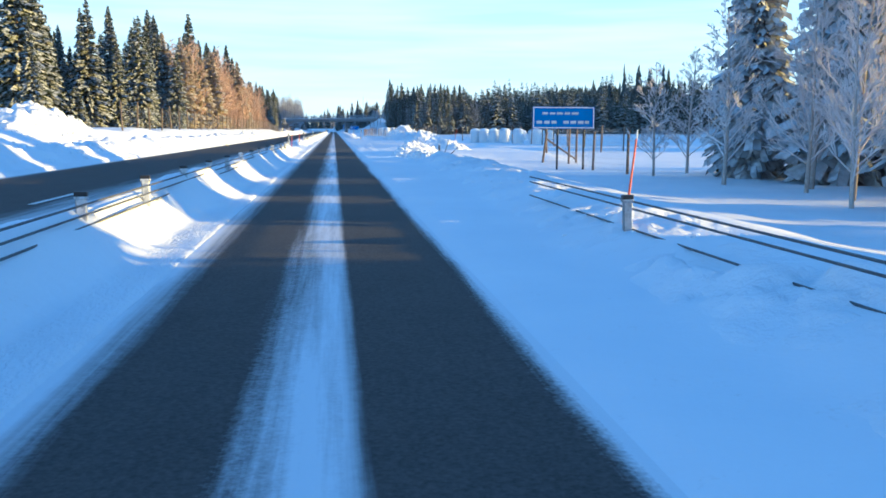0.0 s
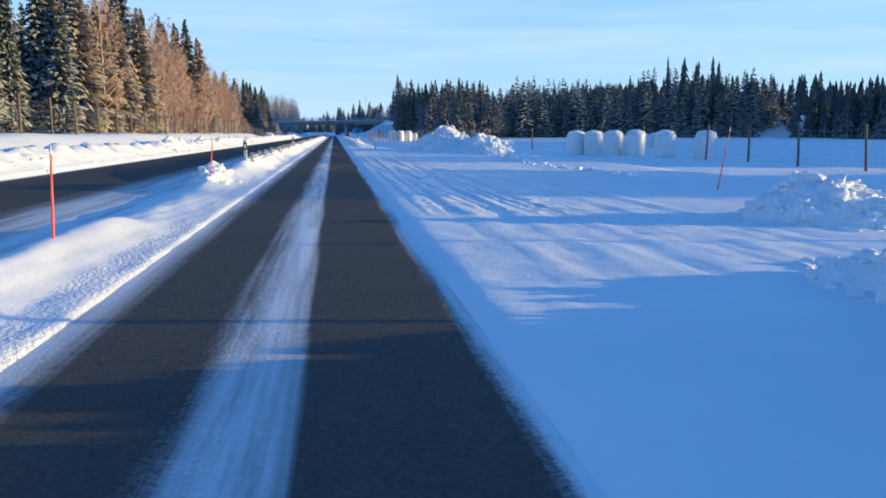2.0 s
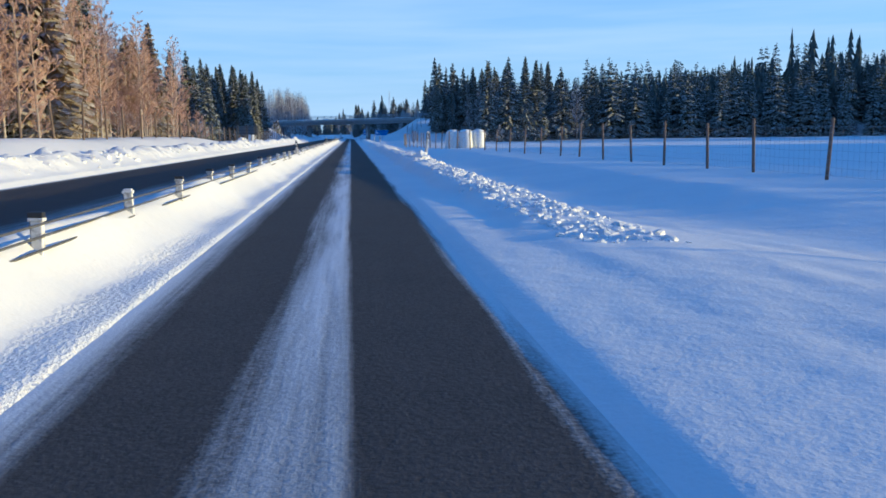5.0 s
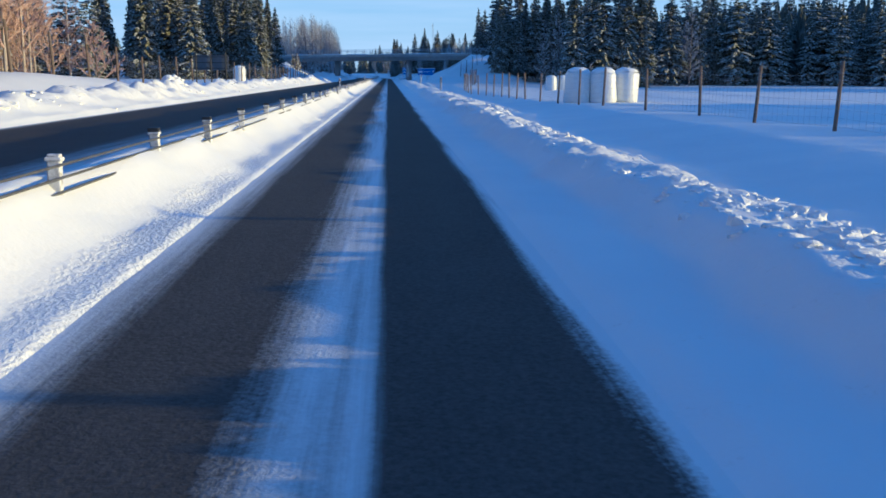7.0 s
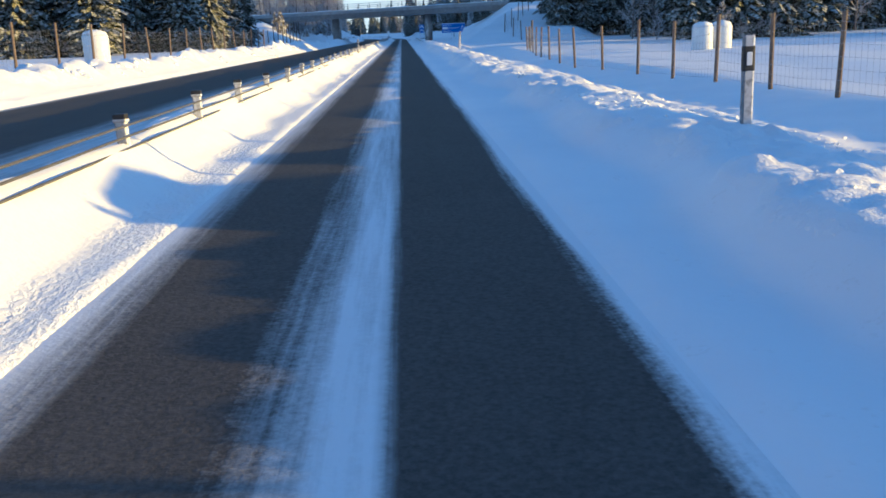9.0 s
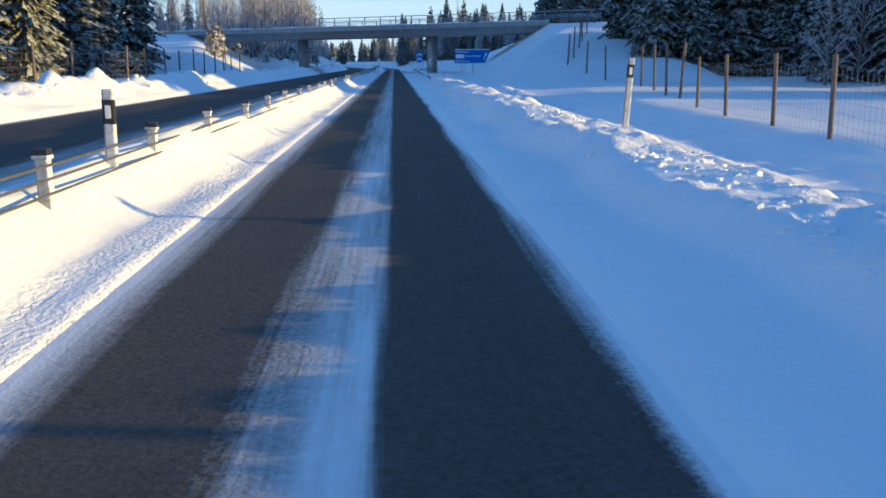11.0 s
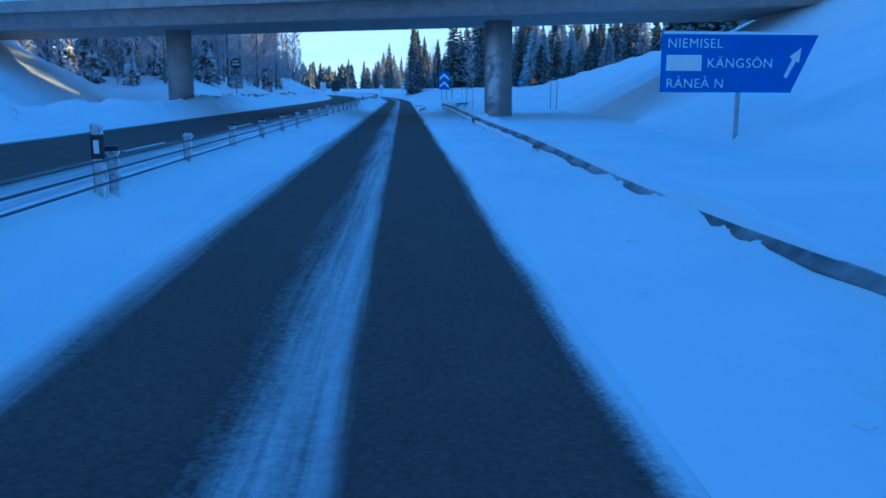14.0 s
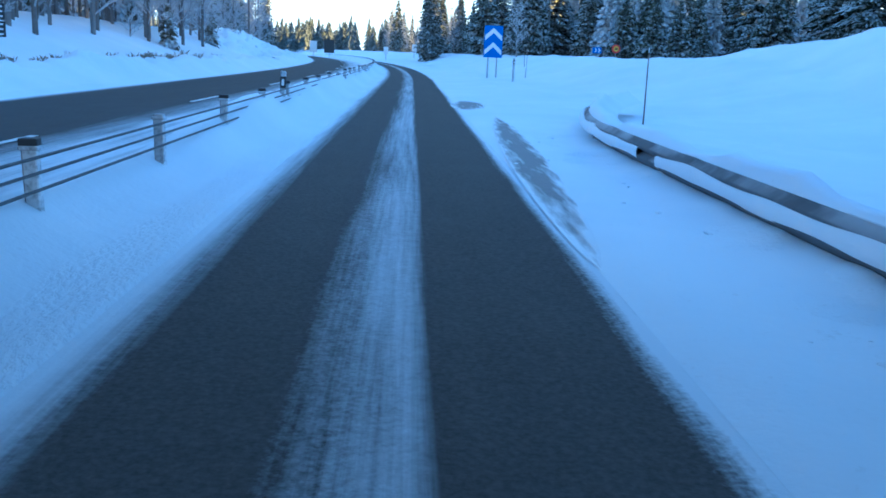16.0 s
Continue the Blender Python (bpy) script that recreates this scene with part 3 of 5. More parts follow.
# ---- the overpass ----
def bridge():
    root = thing("overpass_bridge", Matrix.Translation((0, 367, 0)) @ Matrix.Rotation(math.atan(BRIDGE_SKEW), 4, "Z") @ Matrix.Rotation(radians(-0.6), 4, "Y"),
                 "long grey concrete road bridge with snow on its edges", "bridge")
    x0, x1 = -30.0, 20.5
    mid, long = (x0 + x1) / 2, x1 - x0
    bm = bmesh.new()
    box(bm, (long, 9.6, 0.30), (mid, 0, 5.36), 0.04)
    part("deck", bm, CONCRETE, root)
    bm = bmesh.new()
    outline = [(-4.0, 5.21), (4.0, 5.21), (3.5, 4.42), (-3.5, 4.42)]
    ends = [[bm.verts.new((x, a, b)) for a, b in outline] for x in (x0, x1)]
    for i in range(4):
        bm.faces.new((ends[0][i], ends[0][(i + 1) % 4], ends[1][(i + 1) % 4], ends[1][i]))
    bm.faces.new(ends[0][::-1])
    bm.faces.new(ends[1])
    bmesh.ops.bevel(bm, geom=bm.edges[:], offset=0.05, segments=2, affect="EDGES")
    part("girder", bm, CONCRETE, root)
    for side in (-1, 1):
        bm = bmesh.new()
        box(bm, (long, 0.42, 0.55), (mid, side * 4.62, 5.42), 0.04)
        beam = part("edge_beam", bm, CONCRETE, root)
        v, f = [], []
        count = 160
        for i in range(count + 1):
            x = x0 + long * i / count
            h = 0.10 + 0.05 * math.sin(x * 0.9) + 0.03 * math.sin(x * 3.1)
            v += [(x, side * 4.62 - 0.22, 5.70), (x, side * 4.62 - 0.13, 5.70 + h), (x, side * 4.62 + 0.13, 5.70 + h), (x, side * 4.62 + 0.22, 5.70)]
            if i:
                b = (i - 1) * 4
                f += [(b + j, b + j + 1, b + j + 5, b + j + 4) for j in range(3)]
        part("snow_ridge", mesh_from("snow_ridge", v, f, SNOW, True), None, beam, "snow along the parapet")
        rail = thing("railing", (0, 0, 0), "", "")
        rail.parent = root
        for zz, r in ((6.72, 0.045), (6.40, 0.022), (6.10, 0.022)):
            part("rail", rod(bmesh.new(), (x0 - 6, side * 4.66, zz), (x1 + 6, side * 4.66, zz), r), GALVANISED, rail)
        pm = bmesh.new()
        box(pm, (0.09, 0.07, 1.10), (0, 0, 6.17), 0.008)
        me = bpy.data.meshes.new("rail_post")
        pm.to_mesh(me)
        pm.free()
        me.materials.append(DARK_STEEL)
        for i in range(26):
            part("rail_post", me, None, rail, "", Matrix.Translation((x0 + 0.3 + i * 1.98, side * 4.66, 0)))
    for x, y, label in ((-11.75, 0, ""), (4.75, 0, "round concrete pier with snow blown against it")):
        s = math.hypot(1, BRIDGE_SKEW)
        bm = bmesh.new()
        rod(bm, (x * s, y, -0.8), (x * s, y, 4.5), 0.66, 0.66, 32)
        pier = part("pier", bm, PIER if x > 0 else CONCRETE, root, label)
        for p in pier.data.polygons:
            p.use_smooth = len(p.vertices) == 4
    for x in (x0, x1):
        bm = bmesh.new()
        box(bm, (1.2, 8.8, 3.0), (x, 0, 3.9), 0.05)
        part("abutment", bm, CONCRETE, root)
    return root


bridge()
# the road over the bridge on its embankments
for sx0, sx1, name in ((-420.0, -29.5, "road_3"), (20.0, 420.0, "road_4")):
    v, f = [], []
    for i in range(21):
        x = sx0 + (sx1 - sx0) * i / 20
        for a in (-4.0, 4.0):
            v.append((x, 367 + BRIDGE_SKEW * x + a, 5.53))
        if i:
            f.append((2 * i - 2, 2 * i, 2 * i + 1, 2 * i - 1))
    tagged(new(name, mesh_from(name, v, f, SNOW)), "snow-covered road leading onto the bridge", "road", kind="structure")


# dark slush tracks where cars leave for the slip road
def streak(n, l, vector, scale):
    m = n.new("ShaderNodeMapping")
    m.inputs["Scale"].default_value = scale
    l.new(vector, m.inputs["Vector"])
    return m.outputs[0]


slush, sn, sl, sb = material("slush_track", 0.6)
spot = place_of(sn)
across = sn.new("ShaderNodeUVMap")
across.uv_map = "across"
rim = sn.new("ShaderNodeSeparateXYZ")
sl.new(across.outputs["UV"], rim.inputs[0])
worn = noise_node(sn, sl, 1.0, 5, streak(sn, sl, spot, (9.0, 0.9, 1.0)))
worn = arith(sn, sl, "ADD", worn, arith(sn, sl, "MULTIPLY", arith(sn, sl, "ADD", arith(sn, sl, "POWER", arith(sn, sl, "ABSOLUTE", rim.outputs["X"]), 2.0), arith(sn, sl, "POWER", arith(sn, sl, "ABSOLUTE", rim.outputs["Y"]), 3.0)), 0.42))
worn = ramp(sn, sl, worn, [(0.60, 0.0), (0.92, 1.0)])
sl.new(blend(sn, sl, worn, (0.17, 0.17, 0.175), (0.82, 0.83, 0.85)), sb.inputs["Base Color"])
bump(sn, sl, sb, arith(sn, sl, "ADD", worn, noise_node(sn, sl, 14, 4, spot)), 0.5, 0.03)


def wheel_track(y0, y1, centre, wide):
    """A strip of slush along a line x = centre(y), worn dark along its middle."""
    v, f, uv = [], [], []
    rows, lanes = 40, 6
    for i in range(rows + 1):
        y = y0 + (y1 - y0) * i / rows
        w = wide * (0.04 + 0.96 * max(0.0, math.sin(math.pi * i / rows)) ** 0.6)
        for k in range(lanes + 1):
            e = 2 * k / lanes - 1
            x = centre(y) + e * w / 2
            v.append((x, y, max(ground_height(x, y), 0.015) + 0.003 + 0.013 * math.sin(math.pi * i / rows)))
            uv.append((e, 2 * i / rows - 1))
        if i:
            for k in range(lanes):
                b = (i - 1) * (lanes + 1) + k
                f.append((b, b + 1, b + lanes + 2, b + lanes + 1))
    me = mesh_from("wheel_track", v, f, slush, True)
    layer = me.uv_layers.new(name="across")
    for loop in me.loops:
        layer.data[loop.index].uv = uv[loop.vertex_index]
    return part("wheel_track", me, None, road_own, "dark slushy wheel track in the snow")


wheel_track(372.5, 387.0, lambda y: 1.12 + 0.045 * (y - 373.0), 0.52)
wheel_track(388.8, 393.5, lambda y: 1.35 + 0.03 * (y - 390.0), 0.95)


# ---- trees ----
def spruce_mesh(seed, tall, wide, whorls, arms, mats, droop=0.35, ragged=0.25):
    """A spruce's crown: whorls of drooping, split fans of needles, from the ground to a pointed top."""
    rng = random.Random(seed)
    v, f = [], []

    def tri(a, b, c):
        k = len(v)
        v.extend((a, b, c))
        f.append((k, k + 1, k + 2))

    def quad(a, b, c, d):
        k = len(v)
        v.extend((a, b, c, d))
        f.append((k, k + 1, k + 2, k + 3))

    for w in range(whorls):
        t = (w + rng.uniform(-0.3, 0.3)) / whorls
        z = tall * (0.035 + 0.945 * max(t, 0) ** 0.92)
        reach = wide * (1 - t) ** 0.85 * (0.55 + 0.45 * min(1, t * 6 + 0.3)) + 0.10
        count = max(min(arms, 5), int(arms * (1 - 0.45 * t)))
        turn = rng.uniform(0, 6.28)
        for a in range(count):
            angle = turn + 6.2832 * (a + rng.uniform(-0.3, 0.3)) / count
            long = reach * rng.uniform(1 - ragged, 1 + ragged * 0.7)
            fall = droop * long * rng.uniform(0.7, 1.4) * (1 - 0.7 * t)
            cx, sy = math.cos(angle), math.sin(angle)
            zb = z + rng.uniform(-0.55, 0.55) * tall / whorls
            width = long * rng.uniform(0.10, 0.17) + 0.06
            spine = []
            for s in (0.06, 0.38, 0.72, 1.0):
                spine.append((cx * long * s, sy * long * s, zb + 0.12 * long * s - fall * s * s))
            for i in range(3):
                p, q = spine[i], spine[i + 1]
                w0, w1 = width * (0.55, 1.0, 0.75)[i], width * (1.0, 0.75, 0.08)[i]
                for side in (-1, 1):
                    dip0, dip1 = w0 * 0.55, w1 * 0.55
                    o0 = (p[0] - sy * w0 * side, p[1] + cx * w0 * side, p[2] - dip0 - rng.uniform(0, 0.08))
                    o1 = (q[0] - sy * w1 * side, q[1] + cx * w1 * side, q[2] - dip1 - rng.uniform(0, 0.08))
                    if side > 0:
                        quad(p, q, o1, o0)
                    else:
                        quad(p, o0, o1, q)
                    g = rng.uniform(0.2, 0.8)
                    m = tuple(o0[j] + (o1[j] - o0[j]) * g for j in range(3))
                    tip = (m[0] - sy * width * 0.35 * side + cx * 0.1 * long, m[1] + cx * width * 0.35 * side + sy * 0.1 * long, m[2] - rng.uniform(0.15, 0.45) * (0.4 + width))
                    tri(o0, o1, tip)
    return mesh_from("crown", v, f, mats)


def trunk_mesh(tall, thick, mat, sides=7, top=0.97):
    v, f = [], []
    steps = 6
    for i in range(steps + 1):
        t = i / steps
        r = thick * (1 - t) ** 0.8 + 0.012
        for s in range(sides):
            a = 6.2832 * s / sides
            v.append((r * math.cos(a) + 0.10 * math.sin(t * 5) * t, r * math.sin(a), -0.5 + (tall * top + 0.5) * t))
        if i:
            b = (i - 1) * sides
            f += [(b + s, b + (s + 1) % sides, b + sides + (s + 1) % sides, b + sides + s) for s in range(sides)]
    return mesh_from("trunk", v, f, mat, True)


def twig_mesh(seed, tall, mat, spreading=0.5, low=0.22, depth=4, thick=0.055, lots=34, fine=0.018):
    """The limbs and fine twigs of a bare, rimed birch."""
    rng = random.Random(seed)
    v, f = [], []

    def stick(p, q, r0, r1):
        d = (q - p).normalized()
        side = d.orthogonal().normalized()
        other = d.cross(side)
        k = len(v)
        for r, at in ((r0, p), (r1, q)):
            for s in range(3):
                a = 2.0944 * s
                v.append(at + side * (r * math.cos(a)) + other * (r * math.sin(a)))
        for s in range(3):
            t = (s + 1) % 3
            f.append((k + s, k + t, k + 3 + t, k + 3 + s))

    def spike(p, q, r):
        side = (q - p).orthogonal().normalized() * r
        other = (q - p).normalized().cross(side)
        k = len(v)
        v.extend((p + side, p - side * 0.5 + other * 0.87, p - side * 0.5 - other * 0.87, q))
        f.extend(((k, k + 1, k + 3), (k + 1, k + 2, k + 3), (k + 2, k, k + 3)))

    def grow(p, way, long, r, level):
        q = p + way * long
        if level == 0:
            spike(p, q, r)
            return
        stick(p, q, r, r * 0.6)
        for _ in range(3 if level > 1 else 4):
            g = rng.uniform(0.35, 1.0)
            turn = Vector((rng.uniform(-1, 1), rng.uniform(-1, 1), rng.uniform(-0.35, 0.75))) * 0.75
            grow(p + way * long * g, (way + turn).normalized(), long * rng.uniform(0.42, 0.66), max(r * 0.55, fine), level - 1)

    for i in range(lots):
        t = low + (1 - low) * (i + rng.random()) / lots
        z = tall * t
        angle = i * 2.4 + rng.uniform(-0.4, 0.4)
        reach = tall * spreading * 0.42 * (1.08 - t) ** 0.7 * rng.uniform(0.7, 1.2)
        way = Vector((math.cos(angle), math.sin(angle), rng.uniform(0.6, 1.3))).normalized()
        grow(Vector((0.10 * math.sin(t * 5) * t, 0, z)), way, reach * 0.7, thick * (1.1 - t), depth - 1)
    return mesh_from("crown", v, f, mat)


SPRUCES = [spruce_mesh(11 + i, 16.0, w, 54, 16, NEEDLES, d, 0.4) for i, (w, d) in enumerate(((2.3, 0.45), (2.7, 0.35), (2.0, 0.5), (2.5, 0.3)))]
GOLD_SPRUCES = [spruce_mesh(41 + i, 13.0, w, 46, 15, SUN_GOLD, 0.3, 0.4) for i, w in enumerate((2.3, 2.7))]
YOUNG = [spruce_mesh(61 + i, 5.0, w, 20, 11, NEEDLES, 0.3) for i, w in enumerate((1.25, 1.5))]
LADEN = [spruce_mesh(71 + i, 5.0, w, 18, 12, LADEN_NEEDLES, 0.5, 0.4) for i, w in enumerate((1.15, 1.4))]
LIGHT_SPRUCES = [spruce_mesh(81 + i, 16.0, w, 40, 12, NEEDLES, 0.4, 0.4) for i, w in enumerate((2.2, 2.6, 2.9))]
FAR_SPRUCES = [spruce_mesh(86 + i, 16.0, w, 22, 8, NEEDLES, 0.4, 0.4) for i, w in enumerate((2.4, 2.8, 3.0))]
HOAR_SPRUCES = [spruce_mesh(91 + i, 12.0, w, 58, 18, HOAR, 0.4, 0.45) for i, w in enumerate((2.0, 2.4))]
HOAR_TRUNK = trunk_mesh(12.0, 0.15, BARK)
GREY_BIRCHES = [twig_mesh(141 + i, 12.0, GREY_TWIGS, s, 0.06, 5, 0.045, 40, 0.013) for i, s in enumerate((0.42, 0.55, 0.5))]
SHRUBS = [twig_mesh(161 + i, 3.0, GREY_TWIGS, 1.1, 0.02, 4, 0.03, 26) for i in range(2)]
GOLD_SHRUBS = [twig_mesh(171 + i, 3.0, TWIGS, 1.1, 0.02, 4, 0.03, 26) for i in range(2)]
SHRUB_STEM = trunk_mesh(3.0, 0.03, BARK)
TRUNK, THIN_TRUNK, BIRCH_TRUNK = trunk_mesh(16.0, 0.19, BARK), trunk_mesh(5.0, 0.07, BARK), trunk_mesh(12.0, 0.09, BIRCH_BARK)
GOLD_TRUNK = trunk_mesh(13.0, 0.17, BARK)
GREY_TRUNK = trunk_mesh(12.0, 0.10, GREY_BARK)
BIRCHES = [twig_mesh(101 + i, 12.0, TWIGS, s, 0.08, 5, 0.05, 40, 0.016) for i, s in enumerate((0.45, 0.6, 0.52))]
WHITE_BIRCHES = [twig_mesh(121 + i, 6.0, RIME, 0.70, 0.12, 5, 0.032, 44, 0.010) for i in range(2)]
WHITE_TRUNK = trunk_mesh(6.0, 0.07, BIRCH_BARK)
KINDS = {
    "spruce": (SPRUCES, TRUNK, "spruce_tree", "tall dark green spruce with snow on its branches", "spruce"),
    "light": (LIGHT_SPRUCES, TRUNK, "spruce_tree", "dark snow-dusted spruce at the edge of a wood", "spruce"),
    "gold": (GOLD_SPRUCES, GOLD_TRUNK, "spruce_tree", "rimed conifer with the gold of low sun put into its needles", "conifer"),
    "young": (YOUNG, THIN_TRUNK, "young_spruce_tree", "small young spruce laden with snow", "spruce"),
    "birch": (BIRCHES, BIRCH_TRUNK, "birch_tree", "bare birch with reddish rimed twigs", "birch"),
    "hoar": (HOAR_SPRUCES, HOAR_TRUNK, "spruce_tree", "spruce grey with thick hoar frost", "spruce"),
    "grey": (GREY_BIRCHES, GREY_TRUNK, "birch_tree", "bare grey birch with frosted twigs in shade", "birch"),
    "shrub": (SHRUBS, SHRUB_STEM, "shrub", "bare leafless shrub with frosted grey twigs", "shrub"),
    "gold_shrub": (GOLD_SHRUBS, SHRUB_STEM, "shrub", "bare leafless shrub with reddish twigs", "shrub"),
    "laden": (LADEN, THIN_TRUNK, "young_spruce_tree", "young spruce bent under thick clumps of snow", "spruce"),
    "white": (WHITE_BIRCHES, WHITE_TRUNK, "birch_tree", "small bare birch white with rime", "birch"),
}
tree_rng = random.Random(5)


def in_sun_lane(x, y):
    """Lanes kept free of trees so that low sun reaches the bank and hill."""
    s = y + 0.1228 * x
    return x > 16 and (298.3 < s < 305.8 or 344.5 < s < 358.0 and x > 20)


def tree(kind, x, y, size, group):
    crowns, trunk, name, label, category = KINDS[kind]
    if in_sun_lane(x, y):
        return None
    root = thing(name, pose(x, y, ground_height(x, y) - 0.05, tree_rng.uniform(-1.5, 1.5), tree_rng.uniform(-1.5, 1.5), tree_rng.uniform(0, 360)), label, category, group)
    root.scale = (size * tree_rng.uniform(0.9, 1.1),) * 2 + (size,)
    part("trunk", trunk, None, root)
    part("crown", tree_rng.choice(crowns), None, root)
    return root


def belt(count, x0, x1, y0, y1, kinds, sizes, group, gap=1.7):
    """Trees strewn over a rectangle, no two closer than the gap."""
    spots, tries = [], 0
    while len(spots) < count and tries < count * 40:
        tries += 1
        x, y = tree_rng.uniform(x0, x1), tree_rng.uniform(y0, y1)
        if all((x - a) ** 2 + (y - b) ** 2 > gap * gap for a, b in spots):
            spots.append((x, y))
    for x, y in spots:
        tree(tree_rng.choice(kinds), x, y, tree_rng.uniform(*sizes), group)


def joined_wood(name, count, x0, x1, y0, y1, sizes, label, meshes, gap=2.4):
    """Rows of trees behind the front ones, too many to count, joined into one."""
    spots, tries, total = [], 0, 0
    while len(spots) < count and tries < count * 30:
        tries += 1
        x, y = tree_rng.uniform(x0, x1), tree_rng.uniform(y0, y1)
        if all((x - a) ** 2 + (y - b) ** 2 > gap * gap for a, b in spots):
            spots.append((x, y))
    verts, faces = [], []
    for x, y in spots:
        if in_sun_lane(x, y):
            continue
        me = tree_rng.choice(meshes)
        co = np.empty(len(me.vertices) * 3)
        me.vertices.foreach_get("co", co)
        co = co.reshape(-1, 3) * tree_rng.uniform(*sizes)
        a = tree_rng.uniform(0, 6.28)
        co = np.stack([co[:, 0] * math.cos(a) - co[:, 1] * math.sin(a) + x, co[:, 0] * math.sin(a) + co[:, 1] * math.cos(a) + y, co[:, 2] + ground_height(x, y) - 0.2], 1)
        verts += co.tolist()
        faces += [tuple(v + total for v in p.vertices) for p in me.polygons]
        total += len(co)
    return tagged(new(name, mesh_from(name, verts, faces, meshes[0].materials[0])), label, "forest", kind="stuff")


# wood on the left: tall spruces, with rimed trees along its sunny front
belt(52, -40, -22, 66, 150, ["spruce", "spruce", "spruce", "light"], (0.70, 0.95), "spruces of the tall wood", 2.2)
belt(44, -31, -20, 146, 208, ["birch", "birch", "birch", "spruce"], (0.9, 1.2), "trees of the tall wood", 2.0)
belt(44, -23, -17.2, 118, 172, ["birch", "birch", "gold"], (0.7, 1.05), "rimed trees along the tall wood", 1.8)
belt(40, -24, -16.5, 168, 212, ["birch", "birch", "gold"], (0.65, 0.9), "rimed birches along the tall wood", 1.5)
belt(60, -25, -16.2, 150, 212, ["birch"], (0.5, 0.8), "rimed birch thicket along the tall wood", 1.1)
belt(12, -26, -19, 60, 125, ["light", "young"], (0.45, 0.9), "young spruces before the tall wood", 2.2)
joined_wood("forest", 70, -66, -38, 60, 212, (0.85, 1.15), "dark spruce wood behind the front trees", FAR_SPRUCES, 3.0)
# dark wood left before the bridge
belt(34, -42, -25, 288, 346, ["spruce", "light", "spruce"], (0.85, 1.15), "spruces before the bridge", 2.2)
belt(14, -30, -20.5, 296, 328, ["light", "spruce"], (0.7, 1.0), "spruces along the fence before the bridge", 2.2)
joined_wood("forest", 30, -75, -40, 280, 342, (0.85, 1.1), "dark spruce wood before the bridge", FAR_SPRUCES, 3.0)
# wood on the right before the bridge
belt(24, 19.0, 38, 322, 340, ["spruce", "light", "light"], (0.8, 1.12), "spruces of the field wood", 2.0)
belt(28, 27, 54, 298, 328, ["spruce", "light", "light", "grey"], (0.75, 1.12), "spruces of the field wood", 2.0)
joined_wood("forest", 140, 52, 140, 302, 328, (0.68, 1.14), "dark spruce wood along the field", FAR_SPRUCES, 2.2)
belt(6, 24, 32, 296, 310, ["grey"], (0.7, 0.95), "birches of the field wood", 2.0)
# two stands added to keep low sun off the road by the bridge
joined_wood("forest", 90, 62, 135, 341, 374, (0.8, 1.1), "dark spruces behind the embankment, added to block low sun", FAR_SPRUCES, 2.4)
joined_wood("forest", 40, 60, 92, 342, 352, (0.85, 1.1), "dark spruces behind the embankment, added to block low sun", FAR_SPRUCES, 1.8)
# behind the bridge
belt(14, 23, 38, 384, 404, ["spruce", "light"], (0.8, 1.1), "spruces behind the embankment", 2.4)
belt(12, -42, -27, 386, 412, ["light", "spruce", "hoar"], (0.5, 0.8), "snowy spruces behind the embankment", 2.2)
belt(14, -25, -15.5, 384, 402, ["laden"], (0.45, 0.9), "small snowy spruces behind the embankment", 1.8)
belt(105, -38, -15.5, 386, 470, ["grey"], (0.8, 1.2), "bare birches behind the bridge", 1.7)
belt(8, -24, -15, 390, 440, ["laden", "hoar"], (0.5, 0.8), "snowy spruces behind the bridge", 2.5)
belt(46, -23, -15.2, 390, 442, ["grey"], (0.8, 1.15), "bare birches along the bank", 1.3)
belt(20, -40, -24, 470, 540, ["grey", "light"], (0.6, 0.9), "trees behind the bridge", 2.5)
belt(36, 20, 50, 462, 500, ["spruce", "light", "hoar"], (0.75, 1.05), "spruces behind the bridge", 2.2)
joined_wood("forest", 60, 16, 70, 500, 560, (0.7, 1.0), "dark spruce wood behind the slip road", FAR_SPRUCES, 2.6)
belt(14, 4, 26, 540, 620, ["light", "birch"], (0.5, 0.8), "trees behind the bridge", 2.8)
belt(24, 2, 24, 500, 560, ["grey", "light", "spruce"], (0.6, 0.95), "trees along the far bend", 2.2)
belt(46, -12, 16, 575, 655, ["grey", "grey", "light"], (0.6, 0.95), "trees where the road bends away", 2.2)
belt(20, -62, -40, 560, 640, ["grey", "light"], (0.6, 0.9), "trees where the road bends away", 2.2)
tree("spruce", -20.5, 468.0, 0.58, "")
belt(12, 16, 40, 444, 462, ["young"], (0.7, 1.5), "young snowy spruces by the slip road", 2.5)
belt(10, 34, 70, 400, 440, ["light", "spruce"], (0.7, 1.0), "spruces by the slip road", 2.5)
belt(24, 9.5, 24, 458, 505, ["spruce", "light", "hoar", "grey"], (0.7, 1.0), "spruces along the far bend", 2.2)
belt(10, 26, 38, 289, 300, ["spruce", "light"], (0.95, 1.12), "tall spruces at the corner of the wood", 2.0)
joined_wood("forest", 170, 34, 100, 368, 462, (0.95, 1.25), "dark spruce wood beside the slip road", FAR_SPRUCES, 2.6)
belt(42, -26, -14.5, 384, 470, ["shrub", "shrub", "laden"], (0.55, 1.1), "shrubs on the bank behind the bridge", 1.4)
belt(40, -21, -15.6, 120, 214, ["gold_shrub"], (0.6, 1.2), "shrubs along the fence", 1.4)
belt(10, 22, 36, 288, 300, ["shrub"], (0.7, 1.2), "shrubs at the corner of the wood", 1.6)
